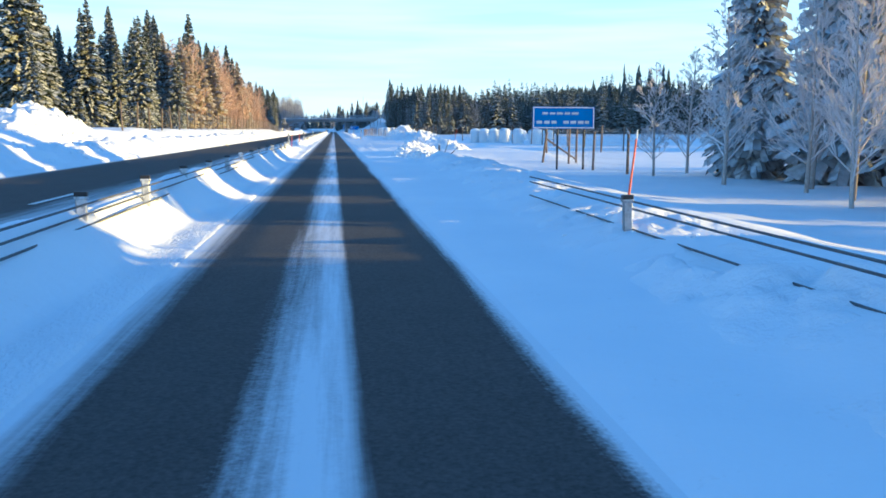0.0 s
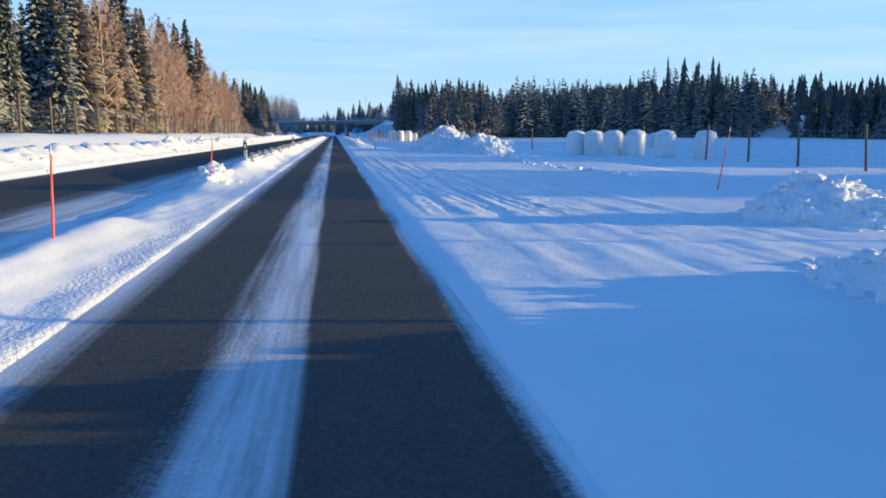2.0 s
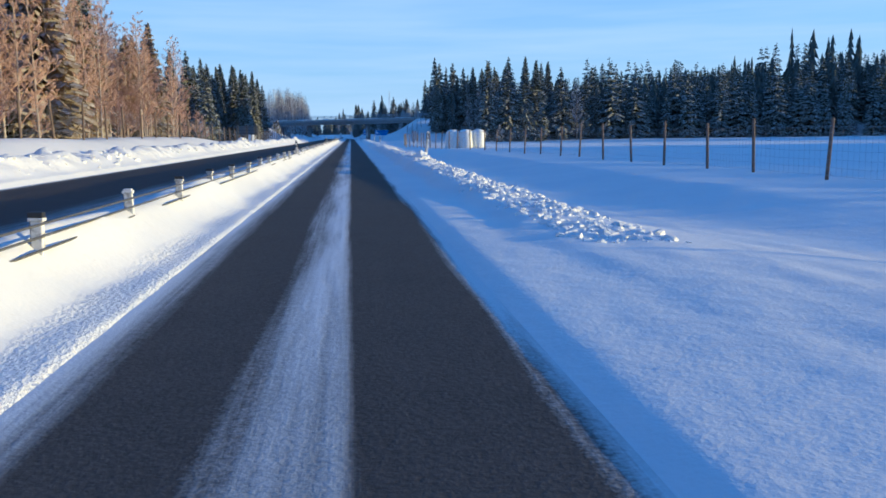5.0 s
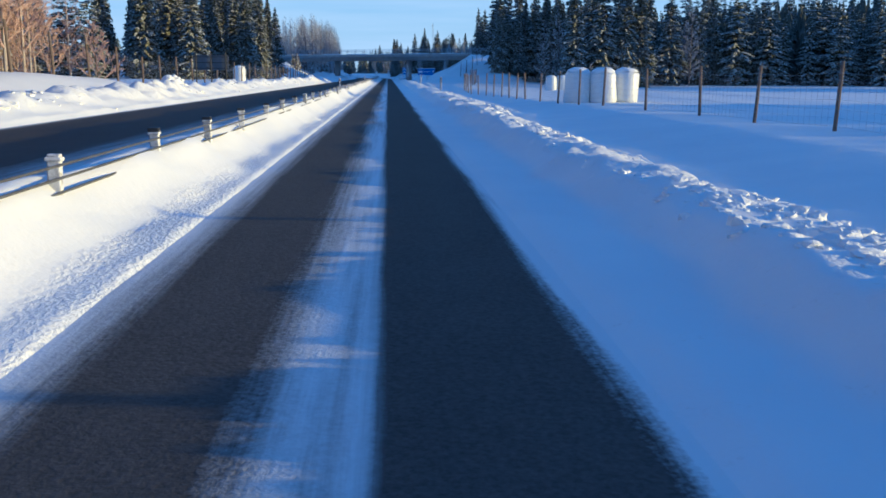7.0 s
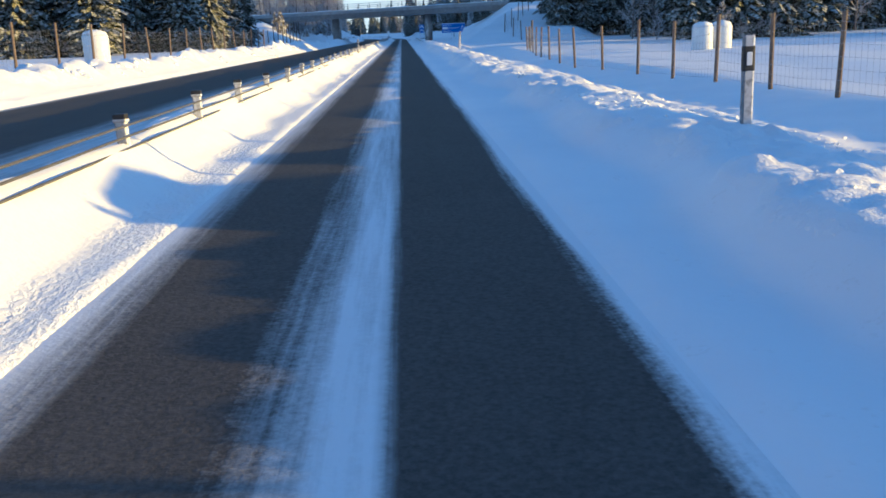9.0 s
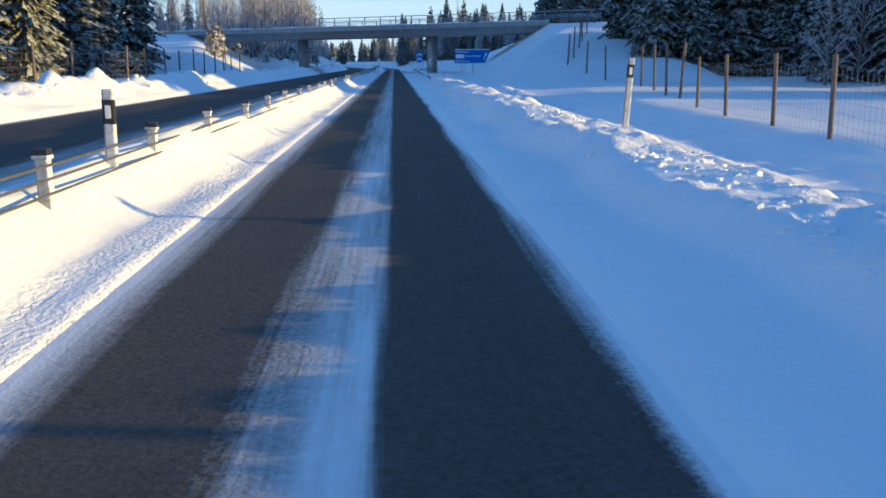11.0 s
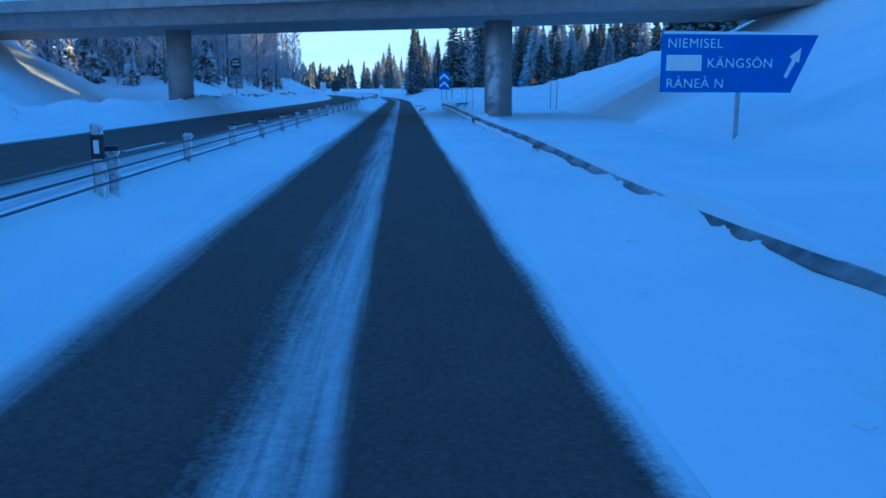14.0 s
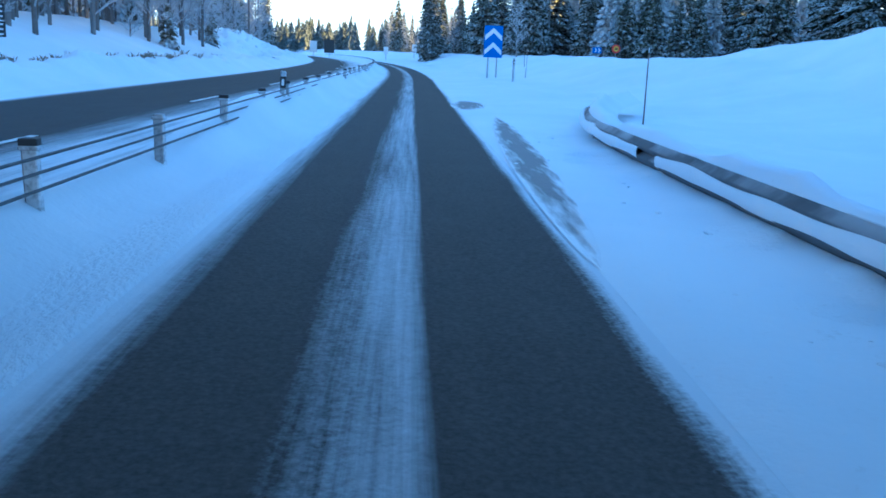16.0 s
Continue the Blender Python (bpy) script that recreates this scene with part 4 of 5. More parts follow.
# by the road at the start
for kind, x, y, s in (("white", 12.2, 33.5, 0.72), ("white", 14.6, 36.0, 0.85), ("hoar", 15.5, 32.0, 0.85), ("hoar", 17.5, 29.0, 1.0), ("spruce", 17.0, 35.5, 0.8),
                      ("white", 14.2, 25.5, 1.1), ("white", 13.2, 24.0, 0.9), ("hoar", 18.5, 24.0, 1.1), ("white", 11.8, 19.5, 0.8), ("hoar", 14.5, 18.0, 0.9), ("white", 12.8, 28.5, 1.0), ("white", 13.4, 22.0, 1.15),
                      ("spruce", 19, 12, 0.9), ("spruce", 17, 5, 0.9), ("light", 22, 17, 0.9), ("spruce", 23, 2, 1.0)):
    tree(kind, x, y, s, "trees beside the near fence")
# snow-laden young spruces on the bank by the bridge
for x, y, size in ((-19.0, 349.8, 0.60), (-19.2, 352.4, 0.74), (-19.7, 356.6, 0.68), (-20.3, 353.6, 0.62)):
    tree("laden", x, y, size, "young spruces on the embankment")


def far_wood(name, rng_seed, spots, label, talls=(11.5, 15.5)):
    """A distant wood, too far to count its trees: layered cones with ragged skirts, joined."""
    rng = random.Random(rng_seed)
    v, f = [], []
    for x, y in spots:
        if in_sun_lane(x, y):
            continue
        z0, tall, wide = ground_height(x, y) - 0.3, rng.uniform(*talls), rng.uniform(1.7, 2.9)
        layers, n = 9, 12
        for w in range(layers):
            t = w / layers
            r, zb, zt = wide * (1 - t) ** 0.75 + 0.12, tall * (0.02 + 0.93 * t), tall * min(1.0, 0.02 + 0.93 * t + 0.22 * (1 - 0.4 * t))
            k = len(v)
            ox, oy = rng.uniform(-0.18, 0.18) * r, rng.uniform(-0.18, 0.18) * r
            v.append((x + ox * 0.3, y + oy * 0.3, z0 + zt))
            turn = rng.uniform(0, 6)
            for s in range(n):
                out = s % 2 == 0
                a, q = turn + 6.2832 * s / n, r * (rng.uniform(0.8, 1.3) if out else rng.uniform(0.35, 0.6))
                v.append((x + ox + q * math.cos(a), y + oy + q * math.sin(a), z0 + zb + (rng.uniform(-0.6, 0.1) if out else rng.uniform(0.1, 0.7))))
            f += [(k, k + 1 + s, k + 1 + (s + 1) % n) for s in range(n)]
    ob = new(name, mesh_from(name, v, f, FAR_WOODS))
    return tagged(ob, label, "forest", kind="stuff")


wood_rng = random.Random(9)
def edge_spots(count, y0, y1):
    return [(wood_rng.uniform(138, 168), wood_rng.uniform(y0, y1)) for _ in range(count)]


# mostly out of view: tree heights set to place shade and sun on the road
far_wood("forest", 1, edge_spots(300, -160, 12), "dense dark spruce wood beyond the snowy field", (15.6, 16.6))
far_wood("forest", 7, edge_spots(46, 12, 29), "dense unseen spruces casting shade on the road's start", (15.2, 16.2))
far_wood("forest", 12, edge_spots(34, 29, 40), "lower unseen spruces that let sun onto the snow heaps", (13.4, 14.4))
far_wood("forest", 10, edge_spots(52, 46, 59) + edge_spots(120, 66, 98), "dense unseen spruces casting shade on the lay-by", (15.4, 16.2))
far_wood("forest", 8, edge_spots(16, 40, 46) + edge_spots(18, 59, 66), "lower unseen spruces that let sun through to the lay-by", (13.6, 14.6))
# tall stand added only to shade what lies past the bridge
far_wood("forest", 11, [(wood_rng.uniform(102, 130), wood_rng.uniform(327, 450)) for _ in range(270)], "tall dense spruces added to shade the road past the bridge", (18.0, 21.0))
far_wood("forest", 9, edge_spots(460, 98, 197), "dense dark spruce wood beyond the snowy field", (14.4, 15.5))
far_wood("forest", 15, [(wood_rng.uniform(138, 140.5), wood_rng.choice((wood_rng.uniform(46, 59), wood_rng.uniform(67, 77)))) for _ in range(90)], "close unseen row of spruces added to shade lay-by and field", (16.5, 16.9))
far_wood("forest", 17, [(wood_rng.uniform(138, 140.5), wood_rng.uniform(77, 98)) for _ in range(90)], "close unseen row of spruces added to shade lay-by and field", (15.4, 15.7))
far_wood("forest", 16, [(wood_rng.uniform(138, 140.5), wood_rng.uniform(98, 196)) for _ in range(260)], "close unseen row of spruces added to shade lay-by and field", (15.2, 15.7))
far_wood("forest", 13, edge_spots(120, 197, 250), "unseen spruces kept low so the field beyond the fence is sunlit", (7.5, 9.5))
far_wood("forest", 14, edge_spots(130, 250, 300), "dense dark spruce wood beyond the snowy field", (14.2, 15.2))
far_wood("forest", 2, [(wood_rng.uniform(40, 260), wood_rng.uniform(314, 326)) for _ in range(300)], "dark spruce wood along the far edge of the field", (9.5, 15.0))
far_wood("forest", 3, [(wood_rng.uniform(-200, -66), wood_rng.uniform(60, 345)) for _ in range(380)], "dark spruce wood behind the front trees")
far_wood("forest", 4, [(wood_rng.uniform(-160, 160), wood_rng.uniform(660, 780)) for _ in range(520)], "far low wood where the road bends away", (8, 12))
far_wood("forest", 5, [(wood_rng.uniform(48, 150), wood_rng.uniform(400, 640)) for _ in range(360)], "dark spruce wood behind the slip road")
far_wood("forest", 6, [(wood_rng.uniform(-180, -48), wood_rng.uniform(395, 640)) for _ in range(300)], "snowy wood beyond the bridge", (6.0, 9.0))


# ---- ploughed snow: heaps and clods ----
def ball(level):
    bm = bmesh.new()
    bmesh.ops.create_icosphere(bm, subdivisions=level, radius=1.0)
    out = np.array([v.co[:] for v in bm.verts]), np.array([[v.index for v in f.verts] for f in bm.faces])
    bm.free()
    return out


SHARD, LUMP = ball(1), ball(2)


def clods(spots, seed):
    """Broken lumps of snow (x, y, z, radius), each of its own shape, joined."""
    rng = np.random.default_rng(seed)
    v, f, total = [], [], 0
    if len(spots[0]) == 3:
        at = np.array(spots)
        spots = np.column_stack([at[:, :2], height(at[:, 0], at[:, 1]) - at[:, 2] * 0.15, at[:, 2]])
    for x, y, z, r in spots:
        points, sides = LUMP if r > 0.045 else SHARD
        a = rng.uniform(0, 6.28)
        # a rounded block, cut and dented
        p = points / np.maximum(np.abs(points).max(1), 0.72)[:, None] * 0.8
        p = p * (1 + 0.22 * np.sin(points @ rng.normal(0, 2.0, 3) + rng.uniform(0, 6)) + 0.10 * np.sin(points @ rng.normal(0, 5.0, 3)) + rng.uniform(-0.06, 0.06, len(points)))[:, None]
        p = p * np.array([rng.uniform(0.8, 1.5), rng.uniform(0.7, 1.2), rng.uniform(0.45, 0.85)]) * r
        tilt = rng.uniform(-0.5, 0.5)
        p = np.stack([p[:, 0], p[:, 1] * math.cos(tilt) - p[:, 2] * math.sin(tilt), p[:, 1] * math.sin(tilt) + p[:, 2] * math.cos(tilt)], 1)
        p = np.stack([p[:, 0] * math.cos(a) - p[:, 1] * math.sin(a) + x, p[:, 0] * math.sin(a) + p[:, 1] * math.cos(a) + y, p[:, 2] + z], 1)
        v.append(p)
        f.append(sides + total)
        total += len(points)
    return mesh_from("rubble", np.concatenate(v).tolist(), np.concatenate(f).tolist(), CLODS)


def snow_heap(x, y, rx, ry, high, turn, seed, lumps, label):
    """A mound pushed up by a plough, with broken lumps over it."""
    rng = random.Random(seed)
    root = thing("snow_heap", (x, y, 0), label, "snow heap", "ploughed snow heaps")
    c, s = math.cos(radians(turn)), math.sin(radians(turn))
    n = 90
    a, b = np.meshgrid(np.linspace(-1.25, 1.25, n), np.linspace(-1.25, 1.25, n))
    px, py = a * rx * c - b * ry * s, a * rx * s + b * ry * c
    d = np.sqrt(a * a + b * b) * (1 + 0.16 * ripple(px, py, 2.1, seed % 12))
    top = high * np.clip(1 - d ** 1.7, 0, None) * (1 + 0.22 * ripple(px, py, 1.1, seed % 9 + 3)) + (0.06 * ripple(px, py, 0.45, seed % 7) + 0.05 * ripple(px, py, 0.2, seed % 11, 8)) * np.clip(1.2 - d, 0, 0.6) / 0.6
    rough = min(1.0, high / 0.9) * (0.55 * clod_field(px, py, 0.62, seed) + 0.55 * clod_field(px, py, 0.30, seed + 1) + 0.5 * clod_field(px, py, 0.15, seed + 2))
    pz = height(px + x, py + y) - 0.06 + top + rough * np.clip(1.12 - d, 0, 0.35) / 0.35
    v = np.stack([px, py, pz], 2).reshape(-1, 3)
    k = np.arange((n - 1) * n).reshape(n - 1, n)[:, :-1].ravel()
    f = np.stack([k, k + 1, k + n + 1, k + n], 1)
    part("mound", mesh_from("mound", v.tolist(), f.tolist(), CLODS, True), None, root)
    spots = []
    while len(spots) < lumps:
        p, q = rng.uniform(-1.15, 1.15), rng.uniform(-1.15, 1.15)
        r = math.hypot(p, q)
        if r > 1.15:
            continue
        i, j = int((q + 1.25) / 2.5 * (n - 1)), int((p + 1.25) / 2.5 * (n - 1))
        size = rng.choice((0.02, 0.025, 0.03, 0.04, 0.05, 0.06, 0.08, 0.12))
        spots.append((px[i, j], py[i, j], pz[i, j] + size * 0.1, size))
    tagged(part("rubble", clods(spots, seed), None, root), kind="stuff")
    return root


snow_heap(4.15, 47.5, 1.05, 6.0, 0.50, -9, 3, 1300, "long heap of ploughed snow in broken lumps beside the lay-by")
snow_heap(7.25, 57.6, 1.2, 1.3, 0.50, 20, 5, 420, "rounded heap of ploughed snow with sunlit lumps")
snow_heap(3.6, 39.4, 0.7, 1.3, 0.36, -8, 7, 260, "small heap of ploughed snow at the road's edge")
snow_heap(8.75, 113.4, 2.5, 3.0, 1.55, -6, 9, 1700, "tall heap of ploughed snow at the end of the lay-by")
snow_heap(9.0, 109.8, 2.7, 4.2, 0.85, 8, 11, 160, "smooth shaded foot of the ploughed snow heap")
snow_heap(10.5, 107.2, 2.0, 1.7, 1.08, 25, 29, 420, "lower heap of ploughed snow at the end of the lay-by")
snow_heap(10.9, 102.6, 1.5, 4.2, 0.68, -18, 13, 300, "bank of ploughed snow along the lay-by's edge")
snow_heap(9.4, 97.5, 0.95, 0.95, 0.72, 0, 31, 420, "small sunlit heap of broken snow at the bank's end")
snow_heap(-14.2, 45.0, 3.0, 4.5, 1.0, 0, 15, 260, "large sunlit snow heap across the road")
snow_heap(-17.6, 40.0, 3.2, 4.5, 0.9, 20, 17, 200, "large snow heap across the road")
snow_heap(-11.2, 207.0, 0.7, 1.4, 0.55, 0, 19, 90, "lump of ploughed snow beside the oncoming lane")
snow_heap(-2.85, 67.6, 0.55, 1.3, 0.30, 0, 23, 120, "small cut lump of snow at the barrier's opening")
snow_heap(3.0, 153.2, 0.42, 0.55, 0.34, 0, 27, 25, "lump of snow heaped against a marker post")
snow_heap(-15.6, 452.0, 4.0, 12.0, 1.3, 0, 21, 260, "long ploughed snow heap beyond the bridge")

def rough_bank(y0, y1, u0, u1, dy, du, amount, label):
    """A strip of broken ploughed snow on the verge, its edges sunk into the snow around."""
    us, ys = np.arange(u0, u1 + du, du), np.arange(y0, y1 + dy, dy)
    uu, yy = np.meshgrid(us, ys)
    xx = uu + bend(yy)
    rim = np.minimum(np.minimum(uu - u0, u1 - uu) / 0.25, np.minimum(yy - y0, y1 - yy) / 0.6).clip(0, 1)
    zz = height(xx, yy) - 0.03 + amount(uu, yy) * rim
    n = len(us)
    k = np.arange((len(ys) - 1) * n).reshape(-1, n)[:, :-1].ravel()
    faces = np.stack([k, k + 1, k + n + 1, k + n], 1)
    keep = (zz > height(xx, yy) - 0.025).ravel()
    faces = faces[keep[faces].any(1)]
    me = mesh_from("snow_bank", np.stack([xx, yy, zz], 2).reshape(-1, 3).tolist(), faces.tolist(), CLODS, True)
    return tagged(new("snow_bank", me), label, "snow bank", kind="stuff")


def ridge_relief(u, y):
    lip = 2.42 + 0.30 * ripple(u * 0, y, 5.5, 4) + 0.12 * ripple(u * 0.3, y, 1.7, 9)
    wide = 1.45 + 1.2 * step(y, 192, 212)
    crest = step(u, lip - 0.35, lip + 0.1) * (1 - step(u, lip + wide - 0.5, lip + wide + 0.3))
    spill = 0.6 * step(y, 196, 214) * step(u, lip, lip + 0.4) * (1 - step(u, 7.0, 7.9))
    on = step(y, 120, 140) * (1 - step(y, 303, 318)) * np.clip(0.75 + 0.5 * ripple(u, y, 7.0, 12), 0.15, 1.2)
    return on * np.maximum(crest, spill) * (0.3 + 0.7 * step(y, 158, 176)) * (0.035 + 0.22 * clod_field(u, y, 0.42, 5, 0.35) + 0.38 * clod_field(u, y, 0.21, 6, 0.6) + 0.55 * clod_field(u, y, 0.115, 7, 0.8))


def verge_relief(u, y):
    lip = 1.95 + 0.045 * np.maximum(y - 6, 0) + 0.15 * ripple(u * 0, y, 4.0, 3)
    on = step(u, lip, lip + 0.5) * (1 - step(u, lip + 1.7, lip + 2.6)) * np.clip(0.5 + 0.8 * ripple(u, y, 2.6, 8), 0.03, 1.1)
    return on * (0.035 + 0.55 * clod_field(u, y, 0.5, 15, 0.35) + 0.5 * clod_field(u, y, 0.24, 16, 0.45) + 0.4 * clod_field(u, y, 0.12, 17, 0.5))


def far_verge_relief(u, y):
    on = hump(u, -10.7, 0.85) * np.clip(0.5 + 0.8 * ripple(u * 0, y, 14.0, 2) + 0.3 * ripple(u, y, 4.0, 6), 0.05, 1.1)
    return on * (0.03 + 0.6 * clod_field(u, y, 0.75, 25, 0.6) + 0.6 * clod_field(u, y, 0.36, 26, 0.7))


rough_bank(119, 318, 1.7, 8.2, 0.085, 0.085, ridge_relief, "broken ploughed snow along the ridge beside the lane")
def rail_relief(u, y):
    on = step(u, 1.75, 2.1) * (1 - step(u, 3.6, 4.2)) * step(y, 318, 326) * np.clip(0.5 + 0.6 * ripple(u, y, 3.5, 9), 0.1, 1.0)
    return on * (0.02 + 0.3 * clod_field(u, y, 0.45, 35, 0.35) + 0.35 * clod_field(u, y, 0.2, 36, 0.45) + 0.35 * clod_field(u, y, 0.11, 37, 0.5))


def tread_relief(u, y):
    """Wheel tracks pressed into the shallow snow of the lay-by, side by side with the lane."""
    out = 0.04 + 0.004 * ripple(u, y, 0.5, 3) + 0.06 * clod_field(u, y, 0.16, 41, 0.35) + 0.16 * clod_field(u, y, 0.085, 42, 0.5)
    for k, at in enumerate((1.55, 1.95, 2.2, 2.7, 3.05, 3.5, 3.95)):
        way = at + 0.14 * ripple(u * 0, y, 17, k) + (0.012 if k % 3 else -0.02) * (y - 80)
        out = out - (0.007 + 0.005 * ripple(u * 0, y, 9, k + 4)) * np.exp(-((u - way) / 0.08) ** 4) + 0.002 * np.exp(-((np.abs(u - way) - 0.13) / 0.05) ** 2)
    return out * step(u, 1.3, 1.6) * (1 - step(u, 3.9, 4.8)) * step(y, 54, 62) * (1 - step(y, 92, 100))


rough_bank(54, 100, 1.25, 4.9, 0.06, 0.04, tread_relief, "thin trodden snow of the lay-by with wheel tracks")
rough_bank(316, 384, 1.5, 4.4, 0.085, 0.085, rail_relief, "drifted and broken snow along the guard rail")
rough_bank(1.0, 41, 1.6, 7.2, 0.07, 0.07, verge_relief, "broken ploughed snow beside the wire rope fence")
rough_bank(14, 420, -12.6, -9.2, 0.20, 0.16, far_verge_relief, "rough ploughed snow along the far verge")

rng = random.Random(31)
spots = []
for _ in range(19000):
    y = rng.uniform(125, 312)
    if rng.random() < 0.12 and y > 205:
        x = 6.2 + rng.gauss(0, 0.35)
    else:
        x = 2.5 + (1.1 if y < 195 else 1.9) * rng.random() ** 1.1 + rng.gauss(0, 0.1)
    size = rng.choice((0.015, 0.02, 0.025, 0.03, 0.04, 0.06, 0.09 if y < 215 else 0.05))
    spots.append((x, y, size))
ridge = tagged(new("snow_clods", clods(spots, 4)), "broken lumps along the ploughed ridge", "snow lumps", kind="stuff")
spots = []
for _ in range(2600):
    y = rng.uniform(20, 380)
    x = -10.7 + rng.gauss(0, 0.6)
    if noise.noise(Vector((y * 0.12, 3.0, 0))) < -0.02:
        continue
    size = rng.choice((0.04, 0.06, 0.08, 0.12, 0.18))
    spots.append((x, y, size))
tagged(new("snow_clods", clods(spots, 6)), "broken lumps along the far verge", "snow lumps", kind="stuff")
spots = []
for _ in range(160):
    k = rng.random()
    x, y = 9.4 - 0.85 * float(step(k, 0, 0.6)) + rng.gauss(0, 0.2), 97.0 - 27.0 * k + rng.gauss(0, 0.5)
    spots.append((x, y, rng.choice((0.03, 0.05, 0.08, 0.12, 0.17))))
tagged(new("snow_clods", clods(spots, 12)), "row of snow lumps along the edge of the lay-by", "snow lumps", kind="stuff")
spots = []
for _ in range(350):
    y = rng.choice((rng.uniform(2, 40), rng.uniform(322, 385)))
    x = (3.4 if y < 100 else 2.3) + rng.gauss(0, 0.5)
    size = rng.choice((0.015, 0.02, 0.03, 0.045))
    spots.append((x, y, size))
tagged(new("snow_clods", clods(spots, 8)), "small lumps thrown on the right verge", "snow lumps", kind="stuff")


# ---- wildlife fences ----
def fence_post_mesh(high, r):
    bm = bmesh.new()
    rod(bm, (0, 0, -0.5), (0, 0, high), r, r * 0.9, 9)
    me = bpy.data.meshes.new("post")
    bm.to_mesh(me)
    bm.free()
    me.materials.append(WOOD)
    return me


FENCE_POST = fence_post_mesh(1.9, 0.06)
TALL_POST = fence_post_mesh(2.3, 0.065)


def wildlife_fence(line, label, seed, gap=4.4, shape=FENCE_POST):
    """Wooden posts along a line of (x, y), with sagging wire netting between them."""
    rng = random.Random(seed)
    root = thing("wildlife_fence", (0, 0, 0), label, "fence")
    tops = []
    for (xa, ya), (xb, yb) in zip(line, line[1:]):
        count = max(1, round(math.hypot(xb - xa, yb - ya) / gap))
        for i in range(count):
            x, y = xa + (xb - xa) * i / count, ya + (yb - ya) * i / count + rng.uniform(-0.3, 0.3)
            z = ground_height(x, y)
            part("post", shape, None, root, "", pose(x, y, z + rng.uniform(-0.12, 0.06), rng.uniform(-3, 3), rng.uniform(-3, 3), 0))
            tops.append(Vector((x - 0.05, y, z)))
    v, f = [], []

    def wire(p, q, r):
        d = (q - p).normalized()
        s, k = d.orthogonal().normalized() * r, len(v)
        o = d.cross(s)
        for at in (p, q):
            v.extend((at + s, at - s * 0.5 + o * 0.87, at - s * 0.5 - o * 0.87))
        for i in range(3):
            f.append((k + i, k + (i + 1) % 3, k + 3 + (i + 1) % 3, k + 3 + i))

    for a, b in zip(tops, tops[1:]):
        for h in (0.15, 0.38, 0.62, 0.88, 1.15, 1.42, 1.62):
            sag = 0.04 + 0.10 * (h > 1.4) * rng.random()
            m = (a + b) / 2 + Vector((0, 0, h - sag))
            wire(a + Vector((0, 0, h)), m, 0.004)
            wire(m, b + Vector((0, 0, h)), 0.004)
        for i in range(1, 15):
            p = a + (b - a) * (i / 15)
            wire(p + Vector((0, 0, 0.1)), p + Vector((0, 0, 1.56)), 0.003)
    part("netting", mesh_from("netting", v, f, GALVANISED), None, root, "fine rimed wire netting")
    return root


wildlife_fence([(-14.2, 62), (-14.2, 200), (-14.4, 290), (-15.2, 342), (-21, 352)], "grey wooden posts with wire netting before the spruce wood", 1)
wildlife_fence([(14.6, 128), (13.3, 171), (11.9, 194), (10.6, 204), (9.8, 212), (9.5, 222), (9.2, 233), (8.7, 240), (8.3, 250), (8.8, 264), (10.2, 280), (12, 290)], "grey wooden posts with wire netting before the bale field", 2)
wildlife_fence([(12, 290), (13.3, 298), (14.4, 307.5), (13.4, 315), (12.8, 319), (15.9, 330), (18.9, 341), (20.7, 348)], "tall wooden posts with wire netting climbing the embankment", 5, 5.0, TALL_POST)
wildlife_fence([(11.6, 35), (12.0, 50), (20.5, 62), (20.8, 118), (14.6, 128)], "leaning posts with wire netting beside the near field", 3, 5.2)
# the braced corner of the fence
corner = thing("fence_brace", (10.6, 45.5, ground_height(10.6, 45.5)), "slanted wooden post with a diagonal brace", "fence post")
part("post", rod(bmesh.new(), (0, 0, -0.4), (0.25, 0, 1.6), 0.06), WOOD, corner)
part("post", rod(bmesh.new(), (1.9, 0.2, -0.4), (1.9, 0.2, 1.6), 0.06), WOOD, corner)
part("brace", rod(bmesh.new(), (0.2, 0.02, 1.25), (1.88, 0.16, 0.15), 0.045), WOOD, corner)


# ---- wrapped bales ----
def bale_mesh():
    bm = bmesh.new()
    rod(bm, (0, 0, 0), (0, 0, 1.42), 0.64, 0.64, 28)
    rims = [e for e in bm.edges if len(e.link_faces) == 2 and any(len(p.verts) > 4 for p in e.link_faces)]
    bmesh.ops.bevel(bm, geom=rims, offset=0.14, segments=4, affect="EDGES", profile=0.5)
    for v in bm.verts:
        v.co.x += 0.02 * math.sin(v.co.z * 9 + v.co.y * 4)
        v.co.y += 0.02 * math.sin(v.co.z * 7 + v.co.x * 5)
    for p in bm.faces:
        p.smooth = True
    me = bpy.data.meshes.new("wrap")
    bm.to_mesh(me)
    bm.free()
    me.materials.append(BALE_WRAP)
    return me


def cap_of_snow():
    bm = bmesh.new()
    bmesh.ops.create_uvsphere(bm, u_segments=20, v_segments=8, radius=0.60, matrix=Matrix.Diagonal((1, 1, 0.38, 1)))
    bmesh.ops.delete(bm, geom=[v for v in bm.verts if v.co.z < -0.02], context="VERTS")
    for v in bm.verts:
        v.co.z += 1.40 + 0.03 * math.sin(v.co.x * 9) * math.sin(v.co.y * 8)
    for p in bm.faces:
        p.smooth = True
    me = bpy.data.meshes.new("snow_cap")
    bm.to_mesh(me)
    bm.free()
    me.materials.append(SNOW)
    return me


BALE, SNOW_CAP = bale_mesh(), cap_of_snow()


